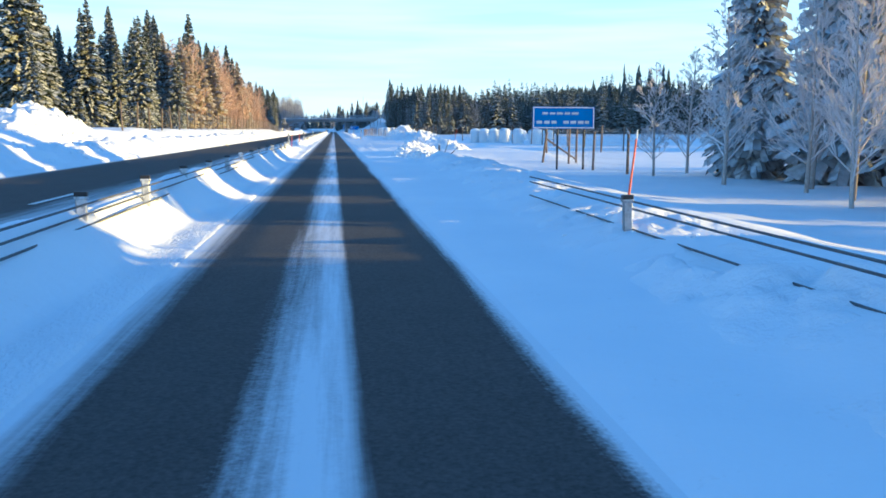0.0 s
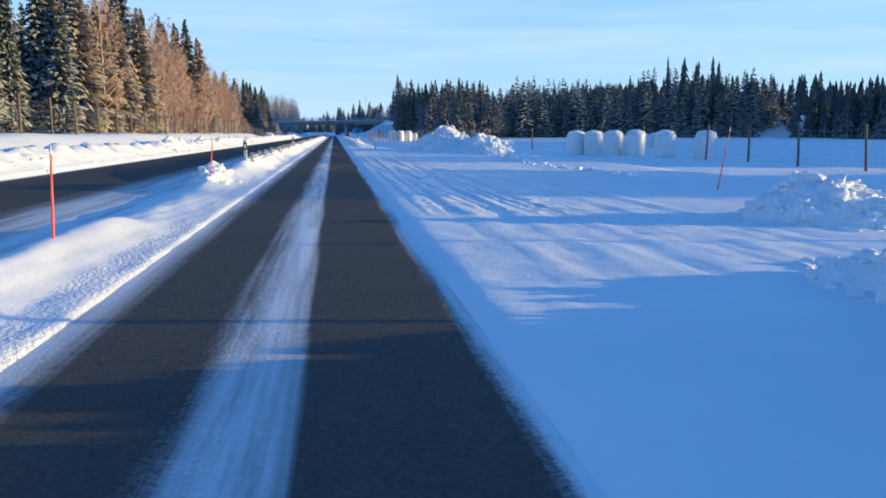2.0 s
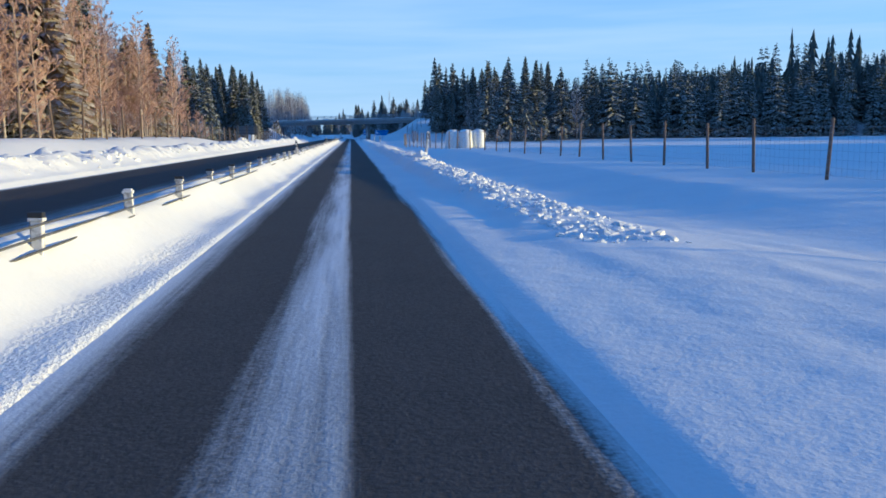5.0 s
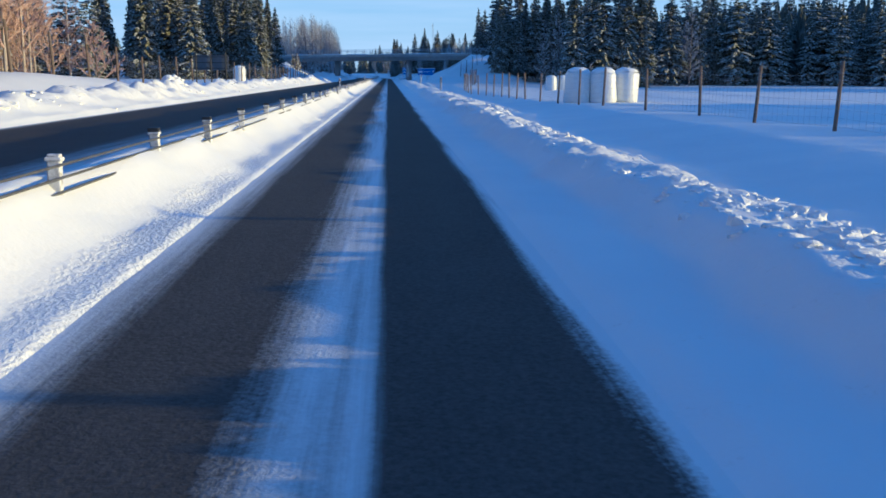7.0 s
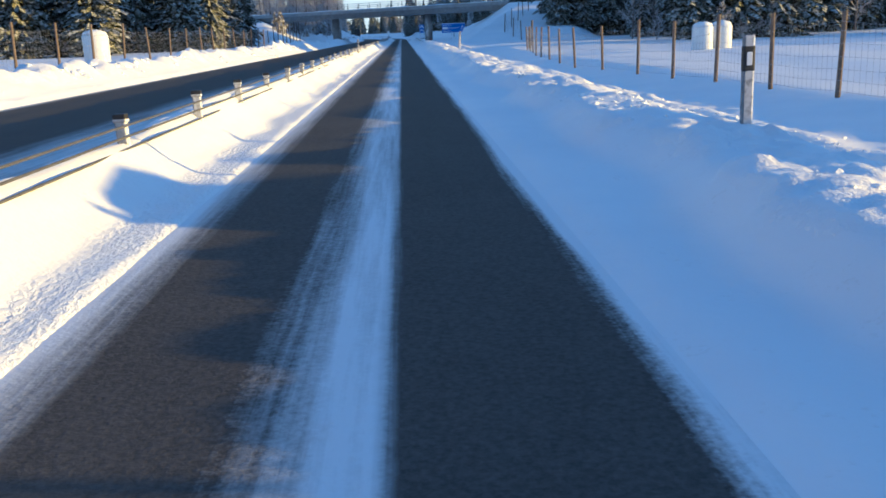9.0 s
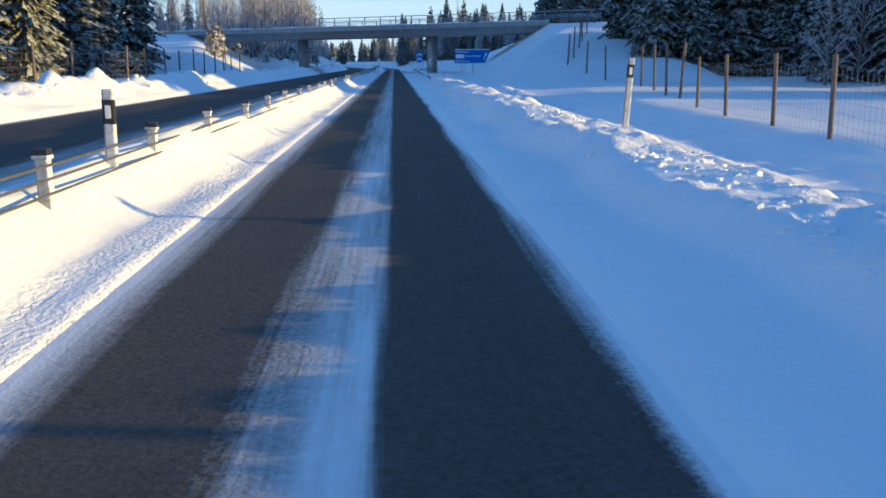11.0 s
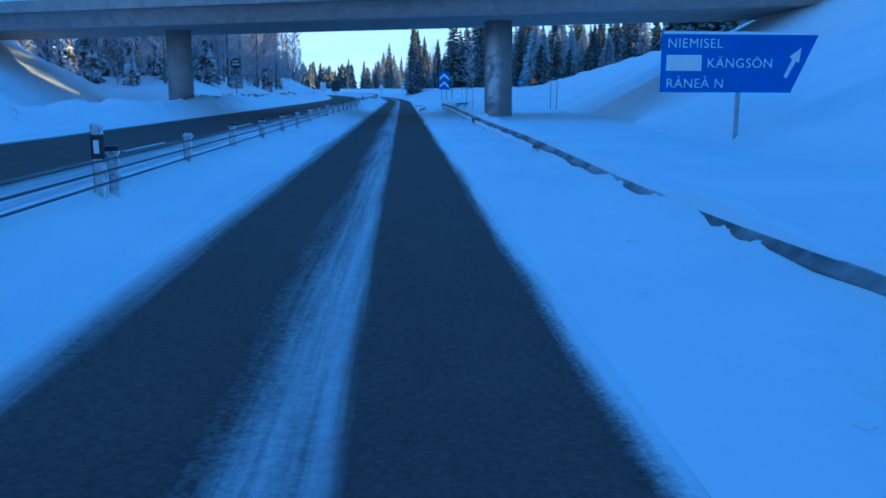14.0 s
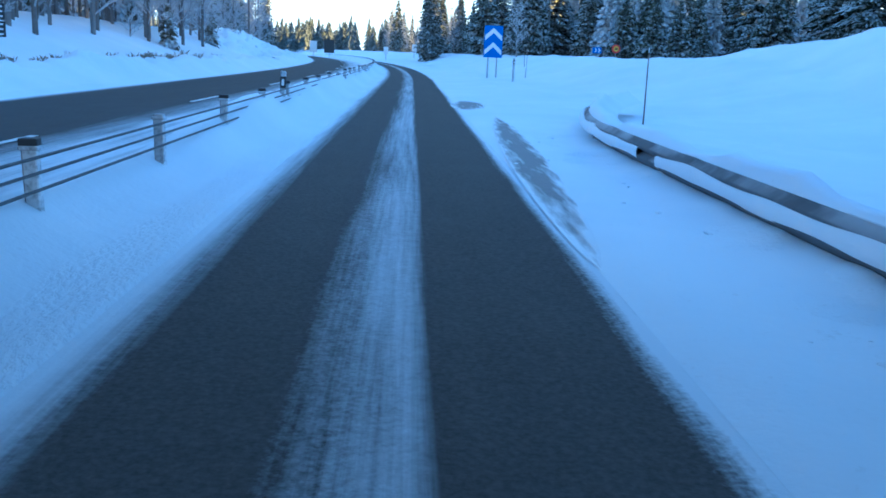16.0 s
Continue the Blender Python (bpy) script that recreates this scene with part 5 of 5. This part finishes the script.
def bale(x, y, size=1.0, lean=0.0):
    root = thing("wrapped_bale", pose(x, y, ground_height(x, y) - 0.05, lean, 0, random.uniform(0, 360)), "round bale in white plastic wrap with a snow cap", "hay bale", "wrapped bales on the field")
    root.scale = (size, size, size * 1.06)
    part("wrap", BALE, None, root)
    part("snow_cap", SNOW_CAP, None, root)
    return root


for i in (0, 1, 2, 3.1, 4.5, 6.2):
    bale(16.6 + 0.85 * i, 104.6 - 1.5 * i + (0.3 if i % 2 else 0), 1.0, random.uniform(-4, 4))
for i in range(5):
    bale(26 + 1.6 * i, 128 + i, 0.9)
for x, y in ((18.6, 262.0), (20.0, 262.6), (-14.9, 251.5)):
    bale(x, y, 1.0 if x > 0 else 0.95)


for x, y, s, lean in ((11.05, 212.6, 1.22, 3), (12.55, 212.2, 1.2, -3), (14.0, 212.9, 1.2, 4), (13.2, 215.0, 1.15, 0)):
    bale(x, y, s, lean)


# ---- posts, stakes and signs ----
def roadside_post(x, y, z, lean, label):
    root = thing("delineator_post", pose(x, y, z, lean[0], lean[1], 0), label, "marker post", "roadside marker posts")
    bm = bmesh.new()
    box(bm, (0.11, 0.06, 1.3), (0, 0, 0.42), 0.02)
    part("post", bm, POST_STEEL, root)
    bm = bmesh.new()
    box(bm, (0.116, 0.066, 0.24), (0, 0, 0.86), 0.02)
    part("band", bm, BLACK_PLASTIC, root)
    bm = bmesh.new()
    box(bm, (0.05, 0.008, 0.12), (0, -0.037, 0.86), 0.003)
    part("reflector", bm, SIGN_WHITE, root)
    return root


for y in (49.6, 74.0, 107.2, 158.4, 209.5, 261.5, 330.8, 384.1):
    z = 0.03 if y < 320 else -0.15
    roadside_post(-2.66 + float(bend(y)), y, z, (random.uniform(-2, 2), random.uniform(-2, 2)), "white marker post with a black band in the snowbank")
for x, y, z, lean in ((3.2, 112.2, 0.28, (2, 2)), (3.2, 153.9, 0.36, (-2, 5)), (3.2, 215.0, 0.12, (1, -1)), (3.9, 268.0, 0.3, (2, 3)), (5.2, 414.0, 0.3, (0, 0))):
    roadside_post(x, y, z, lean, "rimed marker post in the ploughed ridge")


def stake(x, y, high, lean, label, mat):
    root = thing("snow_stake", pose(x, y, ground_height(x, y) - 0.3, lean[0], lean[1], 0), label, "snow stake", "snow stakes")
    part("stick", rod(bmesh.new(), (0, 0, 0), (0, 0, high + 0.3), 0.018, 0.011, 8), mat, root)
    part("tip", rod(bmesh.new(), (0, 0, high + 0.3), (0, 0, high + 0.40), 0.011, 0.007, 8), SIGN_WHITE, root)
    return root


for x, y, h, lean in ((-2.75, 55.0, 0.85, (2, 2)), (-2.75, 66.5, 0.9, (-3, 4)), (3.0, 9.8, 1.0, (0, 6)), (8.4, 64.0, 1.3, (0, 10)), (3.4, 314.4, 0.55, (0, 2)), (3.23, 362.0, 1.4, (0, 1))):
    stake(x, y, h, lean, "thin orange stake marking the road's edge", STAKE_ORANGE)
for x, y, h in ((4.63, 385.0, 1.5), (6.6, 420.0, 1.6), (8.3, 434.0, 1.4), (-15.5, 386.0, 1.5), (13.0, 434.0, 1.5)):
    stake(x, y, h, (random.uniform(-3, 3), random.uniform(-3, 3)), "thin dark stake standing in the snow", WOOD)
for lean in (18, 47):
    stake(4.3, 37.0 + 0.01 * lean, 0.7, (6, lean), "thin dark stick leaning out of the snow", WOOD)
stump = thing("marker_bollard", (5.8, 50.5, -0.4), "short dark post with a snow cap in the heap", "post")
part("post", box(bmesh.new(), (0.10, 0.10, 1.1), (0, 0, 0.30), 0.015), DARK_STEEL, stump)
part("snow_cap", box(bmesh.new(), (0.12, 0.12, 0.06), (0, 0, 0.88), 0.02), SNOW, stump)


def lettering(text, size, mat, parent, at, name="lettering"):
    """Raised letters in the built-in font, as a mesh, facing -y."""
    curve = bpy.data.curves.new(name, "FONT")
    curve.body, curve.size, curve.extrude = text, size, 0.004
    curve.space_character = 1.08
    holder = new(name, curve)
    bpy.context.view_layer.update()
    me = bpy.data.meshes.new_from_object(holder.evaluated_get(bpy.context.evaluated_depsgraph_get()))
    bpy.data.objects.remove(holder)
    me.materials.clear()
    me.materials.append(mat)
    return part(name, me, None, parent, "", Matrix.Translation(at) @ Matrix.Rotation(radians(90), 4, "X"))


def plate(outline, depth, edge=0.02):
    """A flat plate from its outline (x, z), facing -y, with a rounded rim."""
    bm = bmesh.new()
    face = bm.faces.new([bm.verts.new((x, 0, z)) for x, z in outline])
    made = bmesh.ops.extrude_face_region(bm, geom=[face])["geom"]
    bmesh.ops.translate(bm, verts=[g for g in made if isinstance(g, bmesh.types.BMVert)], vec=(0, depth, 0))
    bmesh.ops.recalc_face_normals(bm, faces=bm.faces[:])
    return bm


def disc(x, z, r, y0, y1, sides=36):
    return rod(bmesh.new(), (x, y0, z), (x, y1, z), r, r, sides)


def strip(parent, x0, x1, z0, z1, y, mat, name="bar"):
    return part(name, box(bmesh.new(), (x1 - x0, 0.008, z1 - z0), ((x0 + x1) / 2, y, (z0 + z1) / 2)), mat, parent)


def arrow(parent, pts, y, mat, name="arrow"):
    return part(name, plate(pts, 0.008), mat, parent, "", Matrix.Translation((0, y, 0)))


# exit sign
sx, sy = 6.05, 342.8
exit_sign = thing("exit_sign", (sx, sy, 0), "blue exit sign with white place names and a slanting arrow", "road sign")
board = part("panel", plate([(0, 1.22), (3.05, 1.22), (3.62, 2.52), (0, 2.52)], 0.04), SIGN_BLUE, exit_sign)
lettering("NIEMISEL", 0.30, SIGN_WHITE, board, (0.12, -0.006, 2.22))
lettering("KÄNGSÖN", 0.30, SIGN_WHITE, board, (1.05, -0.006, 1.78))
lettering("RÅNEÅ N", 0.30, SIGN_WHITE, board, (0.12, -0.006, 1.32))
part("road_number_panel", box(bmesh.new(), (0.82, 0.012, 0.36), (0.52, -0.006, 1.88), 0.004), SIGN_WHITE, board, "blank pale panel")
arrow(board, [(2.86, 1.58), (2.93, 1.54), (3.13, 1.93), (3.20, 1.89), (3.24, 2.24), (2.96, 2.02), (3.04, 1.98)], -0.010, SIGN_WHITE)
part("pole", rod(bmesh.new(), (1.85, 0.09, -0.4), (1.85, 0.09, 2.4), 0.055, 0.055, 14), GALVANISED, exit_sign)
part("snow_cap", box(bmesh.new(), (3.5, 0.09, 0.07), (1.78, 0.02, 2.55), 0.03), SNOW, exit_sign)

# blue place sign at the start; its writing cannot be read
near_sign = thing("place_sign", (8.9, 40.3, 0), "blue road sign with two lines of pale writing", "road sign")
gz = ground_height(10, 40.3)
board = part("panel", plate([(0, 1.38), (2.92, 1.38), (2.92, 2.39), (0, 2.39)], 0.04), SIGN_BLUE, near_sign)
for x0, x1 in ((0.45, 0.72), (0.80, 1.05), (1.13, 1.42), (1.50, 1.75), (1.83, 2.15)):
    strip(board, x0, x1, 2.03, 2.13, -0.006, SIGN_PALE, "writing_bar")
for x0, x1 in ((0.18, 0.45), (0.53, 0.80), (0.88, 1.12), (1.45, 1.70), (1.78, 2.05), (2.13, 2.40), (2.46, 2.66)):
    strip(board, x0, x1, 1.61, 1.74, -0.006, SIGN_PALE, "writing_bar")
for x0, x1, z0, z1 in ((0.03, 2.89, 2.33, 2.36), (0.03, 2.89, 1.41, 1.44), (0.03, 0.06, 1.44, 2.33), (2.86, 2.89, 1.44, 2.33)):
    strip(board, x0, x1, z0, z1, -0.005, SIGN_WHITE, "border")
for x in (1.2, 2.45):
    part("pole", rod(bmesh.new(), (x, 0.10, gz - 0.4), (x, 0.10, 2.25), 0.05, 0.05, 12), DARK_STEEL, near_sign)

# the gore sign: white chevrons on blue
gore = thing("chevron_sign", (4.2, 422.0, 0), "tall blue sign with two white chevrons pointing up", "road sign")
board = part("panel", box(bmesh.new(), (1.14, 0.05, 1.9), (0.57, 0, 2.30), 0.015), SIGN_BLUE, gore)
for z in (1.50, 2.35):
    arrow(board, [(0.05, z), (0.57, z + 0.47), (1.09, z), (1.09, z + 0.30), (0.57, z + 0.77), (0.05, z + 0.30)], -0.036, SIGN_WHITE, "chevron")
for x in (0.3, 0.84):
    part("pole", rod(bmesh.new(), (x, 0.07, -0.2), (x, 0.07, 3.1), 0.045), GALVANISED, gore)

# slip-road signs
for x, y in ((17.2, 451.0), (23.3, 451.0)):
    g = ground_height(x, y)
    sign = thing("bend_arrow_sign", (x, y, g), "small blue sign with white arrows on a post", "road sign", "bend arrow signs")
    board = part("panel", box(bmesh.new(), (0.85, 0.04, 0.55), (0, 0, 0.85), 0.012), SIGN_BLUE, sign)
    for dx in (-0.26, 0.06):
        arrow(board, [(dx, 0.66), (dx + 0.12, 0.66), (dx + 0.28, 0.85), (dx + 0.12, 1.04), (dx, 1.04), (dx + 0.16, 0.85)], -0.030, SIGN_WHITE)
    part("pole", rod(bmesh.new(), (0, 0.05, -0.4), (0, 0.05, 1.1), 0.035), GALVANISED, sign)
round_sign = thing("prohibition_sign", (19.0, 451.0, ground_height(19.0, 451.0)), "round yellow sign with a red ring on a post", "road sign")
ring = part("ring", disc(0, 1.0, 0.40, -0.015, 0.015), SIGN_RED, round_sign)
part("face", disc(0, 1.0, 0.25, -0.022, 0.0), SIGN_YELLOW, ring)
strip(ring, -0.13, 0.13, 0.92, 1.08, -0.027, BLACK_PLASTIC, "writing_bar")
part("pole", rod(bmesh.new(), (0, 0.05, -0.4), (0, 0.05, 1.2), 0.035), GALVANISED, round_sign)

# information signs beyond the bridge, writing out of reach
g = ground_height(-13.3, 395.4)
info = thing("information_sign", (-13.3, 395.4, 0), "round sign over two boards, coloured dark for shade, with pale lines", "road sign")
# the shade on the sign faces is put into their dark plate colour
top = part("disc", disc(0, 3.28, 0.43, -0.02, 0.02), DARK_STEEL, info)
strip(top, -0.30, 0.30, 3.19, 3.29, -0.028, SIGN_WHITE, "writing_bar")
strip(top, -0.24, 0.24, 3.44, 3.50, -0.028, SIGN_WHITE, "writing_bar")
small = part("disc", disc(0, 2.66, 0.17, -0.02, 0.02, 24), DARK_STEEL, info)
strip(small, -0.08, 0.08, 2.63, 2.69, -0.028, SIGN_WHITE, "writing_bar")
for z in (2.10, 1.56):
    board = part("board", box(bmesh.new(), (1.02, 0.04, 0.48), (0, 0, z), 0.012), DARK_STEEL, info)
    for dz in (-0.15, 0.0, 0.15):
        for x0, x1 in ((-0.45, -0.04), (0.03, 0.45)):
            strip(board, x0, x1, z + dz - 0.025, z + dz + 0.025, -0.026, SIGN_WHITE, "writing_bar")
part("pole", rod(bmesh.new(), (0, 0.08, g - 0.4), (0, 0.08, 3.5), 0.05), GALVANISED, info)

# back of a large sign by the left field
g = ground_height(-12.7, 226)
back = thing("sign_back", (-12.7, 226.0, g), "back of a dark framed road sign on three posts", "road sign")
panel = part("panel", box(bmesh.new(), (2.5, 0.03, 1.05), (0, 0, 1.75), 0.01), SIGN_GREY, back)
for z in (1.35, 1.75, 2.15):
    part("batten", box(bmesh.new(), (2.5, 0.05, 0.05), (0, -0.04, z), 0.008), DARK_STEEL, panel)
for x in (-1.05, 0.0, 1.05):
    part("pole", rod(bmesh.new(), (x, -0.10, -0.4), (x, -0.10, 2.5), 0.05), DARK_STEEL, back)

# ladder-like snow marker by the slip road
lad = thing("lattice_marker", (9.6, 378.0, ground_height(9.6, 378.0) - 0.05), "narrow pale lattice frame standing in the snow", "marker")
for x in (-0.2, 0.2):
    part("upright", rod(bmesh.new(), (x, 0, -0.4), (x, 0, 1.75), 0.03), GALVANISED, lad)
for i in range(7):
    part("rung", rod(bmesh.new(), (-0.2, 0, 0.1 + 0.24 * i), (0.2, 0, 0.22 + 0.24 * i), 0.015), SIGN_WHITE, lad)

# slender lattice mast beside the slip road
g = ground_height(15.5, 472.0)
mast = thing("lattice_mast", (15.5, 472.0, g), "tall slender grey lattice lighting mast before the wood", "mast")
for x in (-0.22, 0.22):
    part("leg", rod(bmesh.new(), (x, 0, -0.4), (x * 0.7, 0, 17.0), 0.05, 0.04), GALVANISED, mast)
for i in range(20):
    z, w = 0.4 + 0.82 * i, 0.22 * (1 - 0.3 * (0.4 + 0.82 * i) / 17.0)
    part("brace", rod(bmesh.new(), (-w if i % 2 else w, 0, z), (w if i % 2 else -w, 0, z + 0.82), 0.022, sides=6), GALVANISED, mast)


# dry grass standing out of the snow at the foot of the left bank
STRAW = snowed("dry_straw", (0.10, 0.08, 0.055), (0.30, 0.25, 0.18), 0.4, 0.9, 0.4, 9.0)


def dry_grass(count, seed, y0, y1, u, spread_u, label):
    """Tufts of thin bent blades along a stretch of the verge."""
    rng = random.Random(seed)
    v, f = [], []
    for _ in range(count):
        y = rng.uniform(y0, y1)
        x = u + float(bend(y)) + rng.gauss(0, spread_u)
        if noise.noise(Vector((y * 0.35, 1.0, 4.0))) < -0.12:
            continue
        z = ground_height(x, y)
        for _ in range(9):
            a, lean, h = rng.uniform(0, 6.28), rng.uniform(0.02, 0.16), rng.uniform(0.10, 0.34)
            bx, by, w = x + rng.gauss(0, 0.07), y + rng.gauss(0, 0.07), rng.uniform(0.006, 0.014)
            k = len(v)
            v += [(bx - w, by, z - 0.05), (bx + w, by, z - 0.05), (bx + w * 0.5 + lean * math.cos(a) * 0.6, by + lean * math.sin(a) * 0.6, z + h * 0.75), (bx + lean * 1.5 * math.cos(a), by + lean * 1.5 * math.sin(a), z + h)]
            f += [(k, k + 1, k + 2), (k, k + 2, k + 3)]
    return tagged(new("dry_grass", mesh_from("dry_grass", v, f, STRAW)), label, "grass", kind="stuff")


dry_grass(420, 77, 368, 418, -11.3, 0.22, "dry frosted grass poking through the snow bank")

# far signs where the road bends
for x, y, w, h, mat, lab in ((-4.6, 520.0, 0.8, 1.2, SIGN_WHITE, "small white sign far along the road"), (0.2, 520.0, 0.8, 1.2, SIGN_WHITE, "small white sign beside the far bend"),
                             (-16.5, 545.0, 2.0, 2.6, DARK_STEEL, "tall dark sign back beside the far road"), (-19.6, 545.0, 1.4, 2.2, SIGN_WHITE, "pale sign beside the far road")):
    far = thing("far_road_sign", (x, y, ground_height(x, y)), lab, "road sign")
    part("panel", box(bmesh.new(), (w, 0.06, h), (0, 0, 1.0 + h / 2), 0.02), mat, far)
    part("pole", rod(bmesh.new(), (0, 0.08, -0.3), (0, 0.08, 1.2 + h / 2), 0.06), GALVANISED, far)


# ---- steel guard rail before the bridge ----
def guard_rail(line, top, label):
    root = thing("guard_rail", (0, 0, 0), label, "guard rail")
    profile = [(0.0, 0.0), (-0.02, -0.03), (-0.08, -0.07), (-0.08, -0.11), (-0.01, -0.145), (-0.01, -0.165), (-0.08, -0.20), (-0.08, -0.24), (-0.02, -0.28), (0.0, -0.31)]
    v, f = [], []
    n = len(profile)
    for i, (x, y) in enumerate(line):
        z = top(y)
        for a, b in profile:
            v.append((x + a, y, z + b))
        for a, b in reversed(profile):
            v.append((x + a + 0.012, y, z + b))
        if i:
            k = (i - 1) * 2 * n
            f += [(k + j, k + (j + 1) % (2 * n), k + 2 * n + (j + 1) % (2 * n), k + 2 * n + j) for j in range(2 * n)]
    part("beam", mesh_from("beam", v, f, RAIL_STEEL, True), None, root, "wavy weathered steel beam")
    v, f = [], []
    for i, (x, y) in enumerate(line):
        z, h = top(y), 0.09 + 0.05 * math.sin(y * 1.7) + 0.05 * math.sin(y * 4.1) * math.sin(y * 0.6)
        v += [(x - 0.005, y, z - 0.005), (x + 0.03, y, z + h * 0.7), (x + 0.18, y, z + h), (x + 0.55, y, z - 0.16)]
        if i:
            k = (i - 1) * 4
            f += [(k + j, k + j + 1, k + j + 5, k + j + 4) for j in range(3)]
    part("snow_ridge", mesh_from("snow_ridge", v, f, SNOW, True), None, root, "snow lying along the beam")
    # snow frozen into the groove of the beam, broken off here and there
    v, f, before = [], [], False
    for x, y in line:
        for sub in (0.0, 0.17, 0.34):
            yy = y + sub
            z, n1 = top(yy), noise.noise(Vector((yy * 0.55, 7.0, 0)))
            upper = -0.075 - 0.04 * noise.noise(Vector((yy * 0.8, 2.0, 0)))
            lower = -0.255 + 0.03 * noise.noise(Vector((yy * 0.9, 5.0, 0)))
            here = n1 > -0.30
            k = len(v)
            if here:
                v += [(x - 0.05, yy, z + upper), (x - 0.094, yy, z + upper - 0.03), (x - 0.104, yy, z - 0.15), (x - 0.094, yy, z + lower + 0.03), (x - 0.05, yy, z + lower)]
                if before:
                    f += [(k + j - 5, k + j - 4, k + j + 1, k + j) for j in range(4)]
            before = here
    part("snow_crust", mesh_from("snow_crust", v, f, SNOW, True), None, root, "pale snow frozen onto the face of the beam")
    bm = bmesh.new()
    box(bm, (0.11, 0.06, 0.9), (0, 0, -0.45), 0.008)
    me = bpy.data.meshes.new("post")
    bm.to_mesh(me)
    bm.free()
    me.materials.append(GALVANISED)
    for x, y in line[2::8]:
        part("post", me, None, root, "", Matrix.Translation((x + 0.10, y, top(y) - 0.02)))
    return root


rail_line = [(2.72, y) for y in np.arange(313.0, 380.0, 0.5)] + [(2.72 + 0.055 * (y - 380.0) ** 1.7, y) for y in np.arange(380.0, 389.5, 0.4)]
guard_rail(rail_line, lambda y: 0.02 + 0.27 * float(step(np.array(y), 316, 323)) - 0.07 * float(step(np.array(y), 325, 330)) + 0.10 * float(step(np.array(y), 330, 342)) + 0.12 * float(step(np.array(y), 345, 372)) + 0.10 * float(step(np.array(y), 377, 388)), "steel guard rail plastered with drifted snow beside the bridge pier")
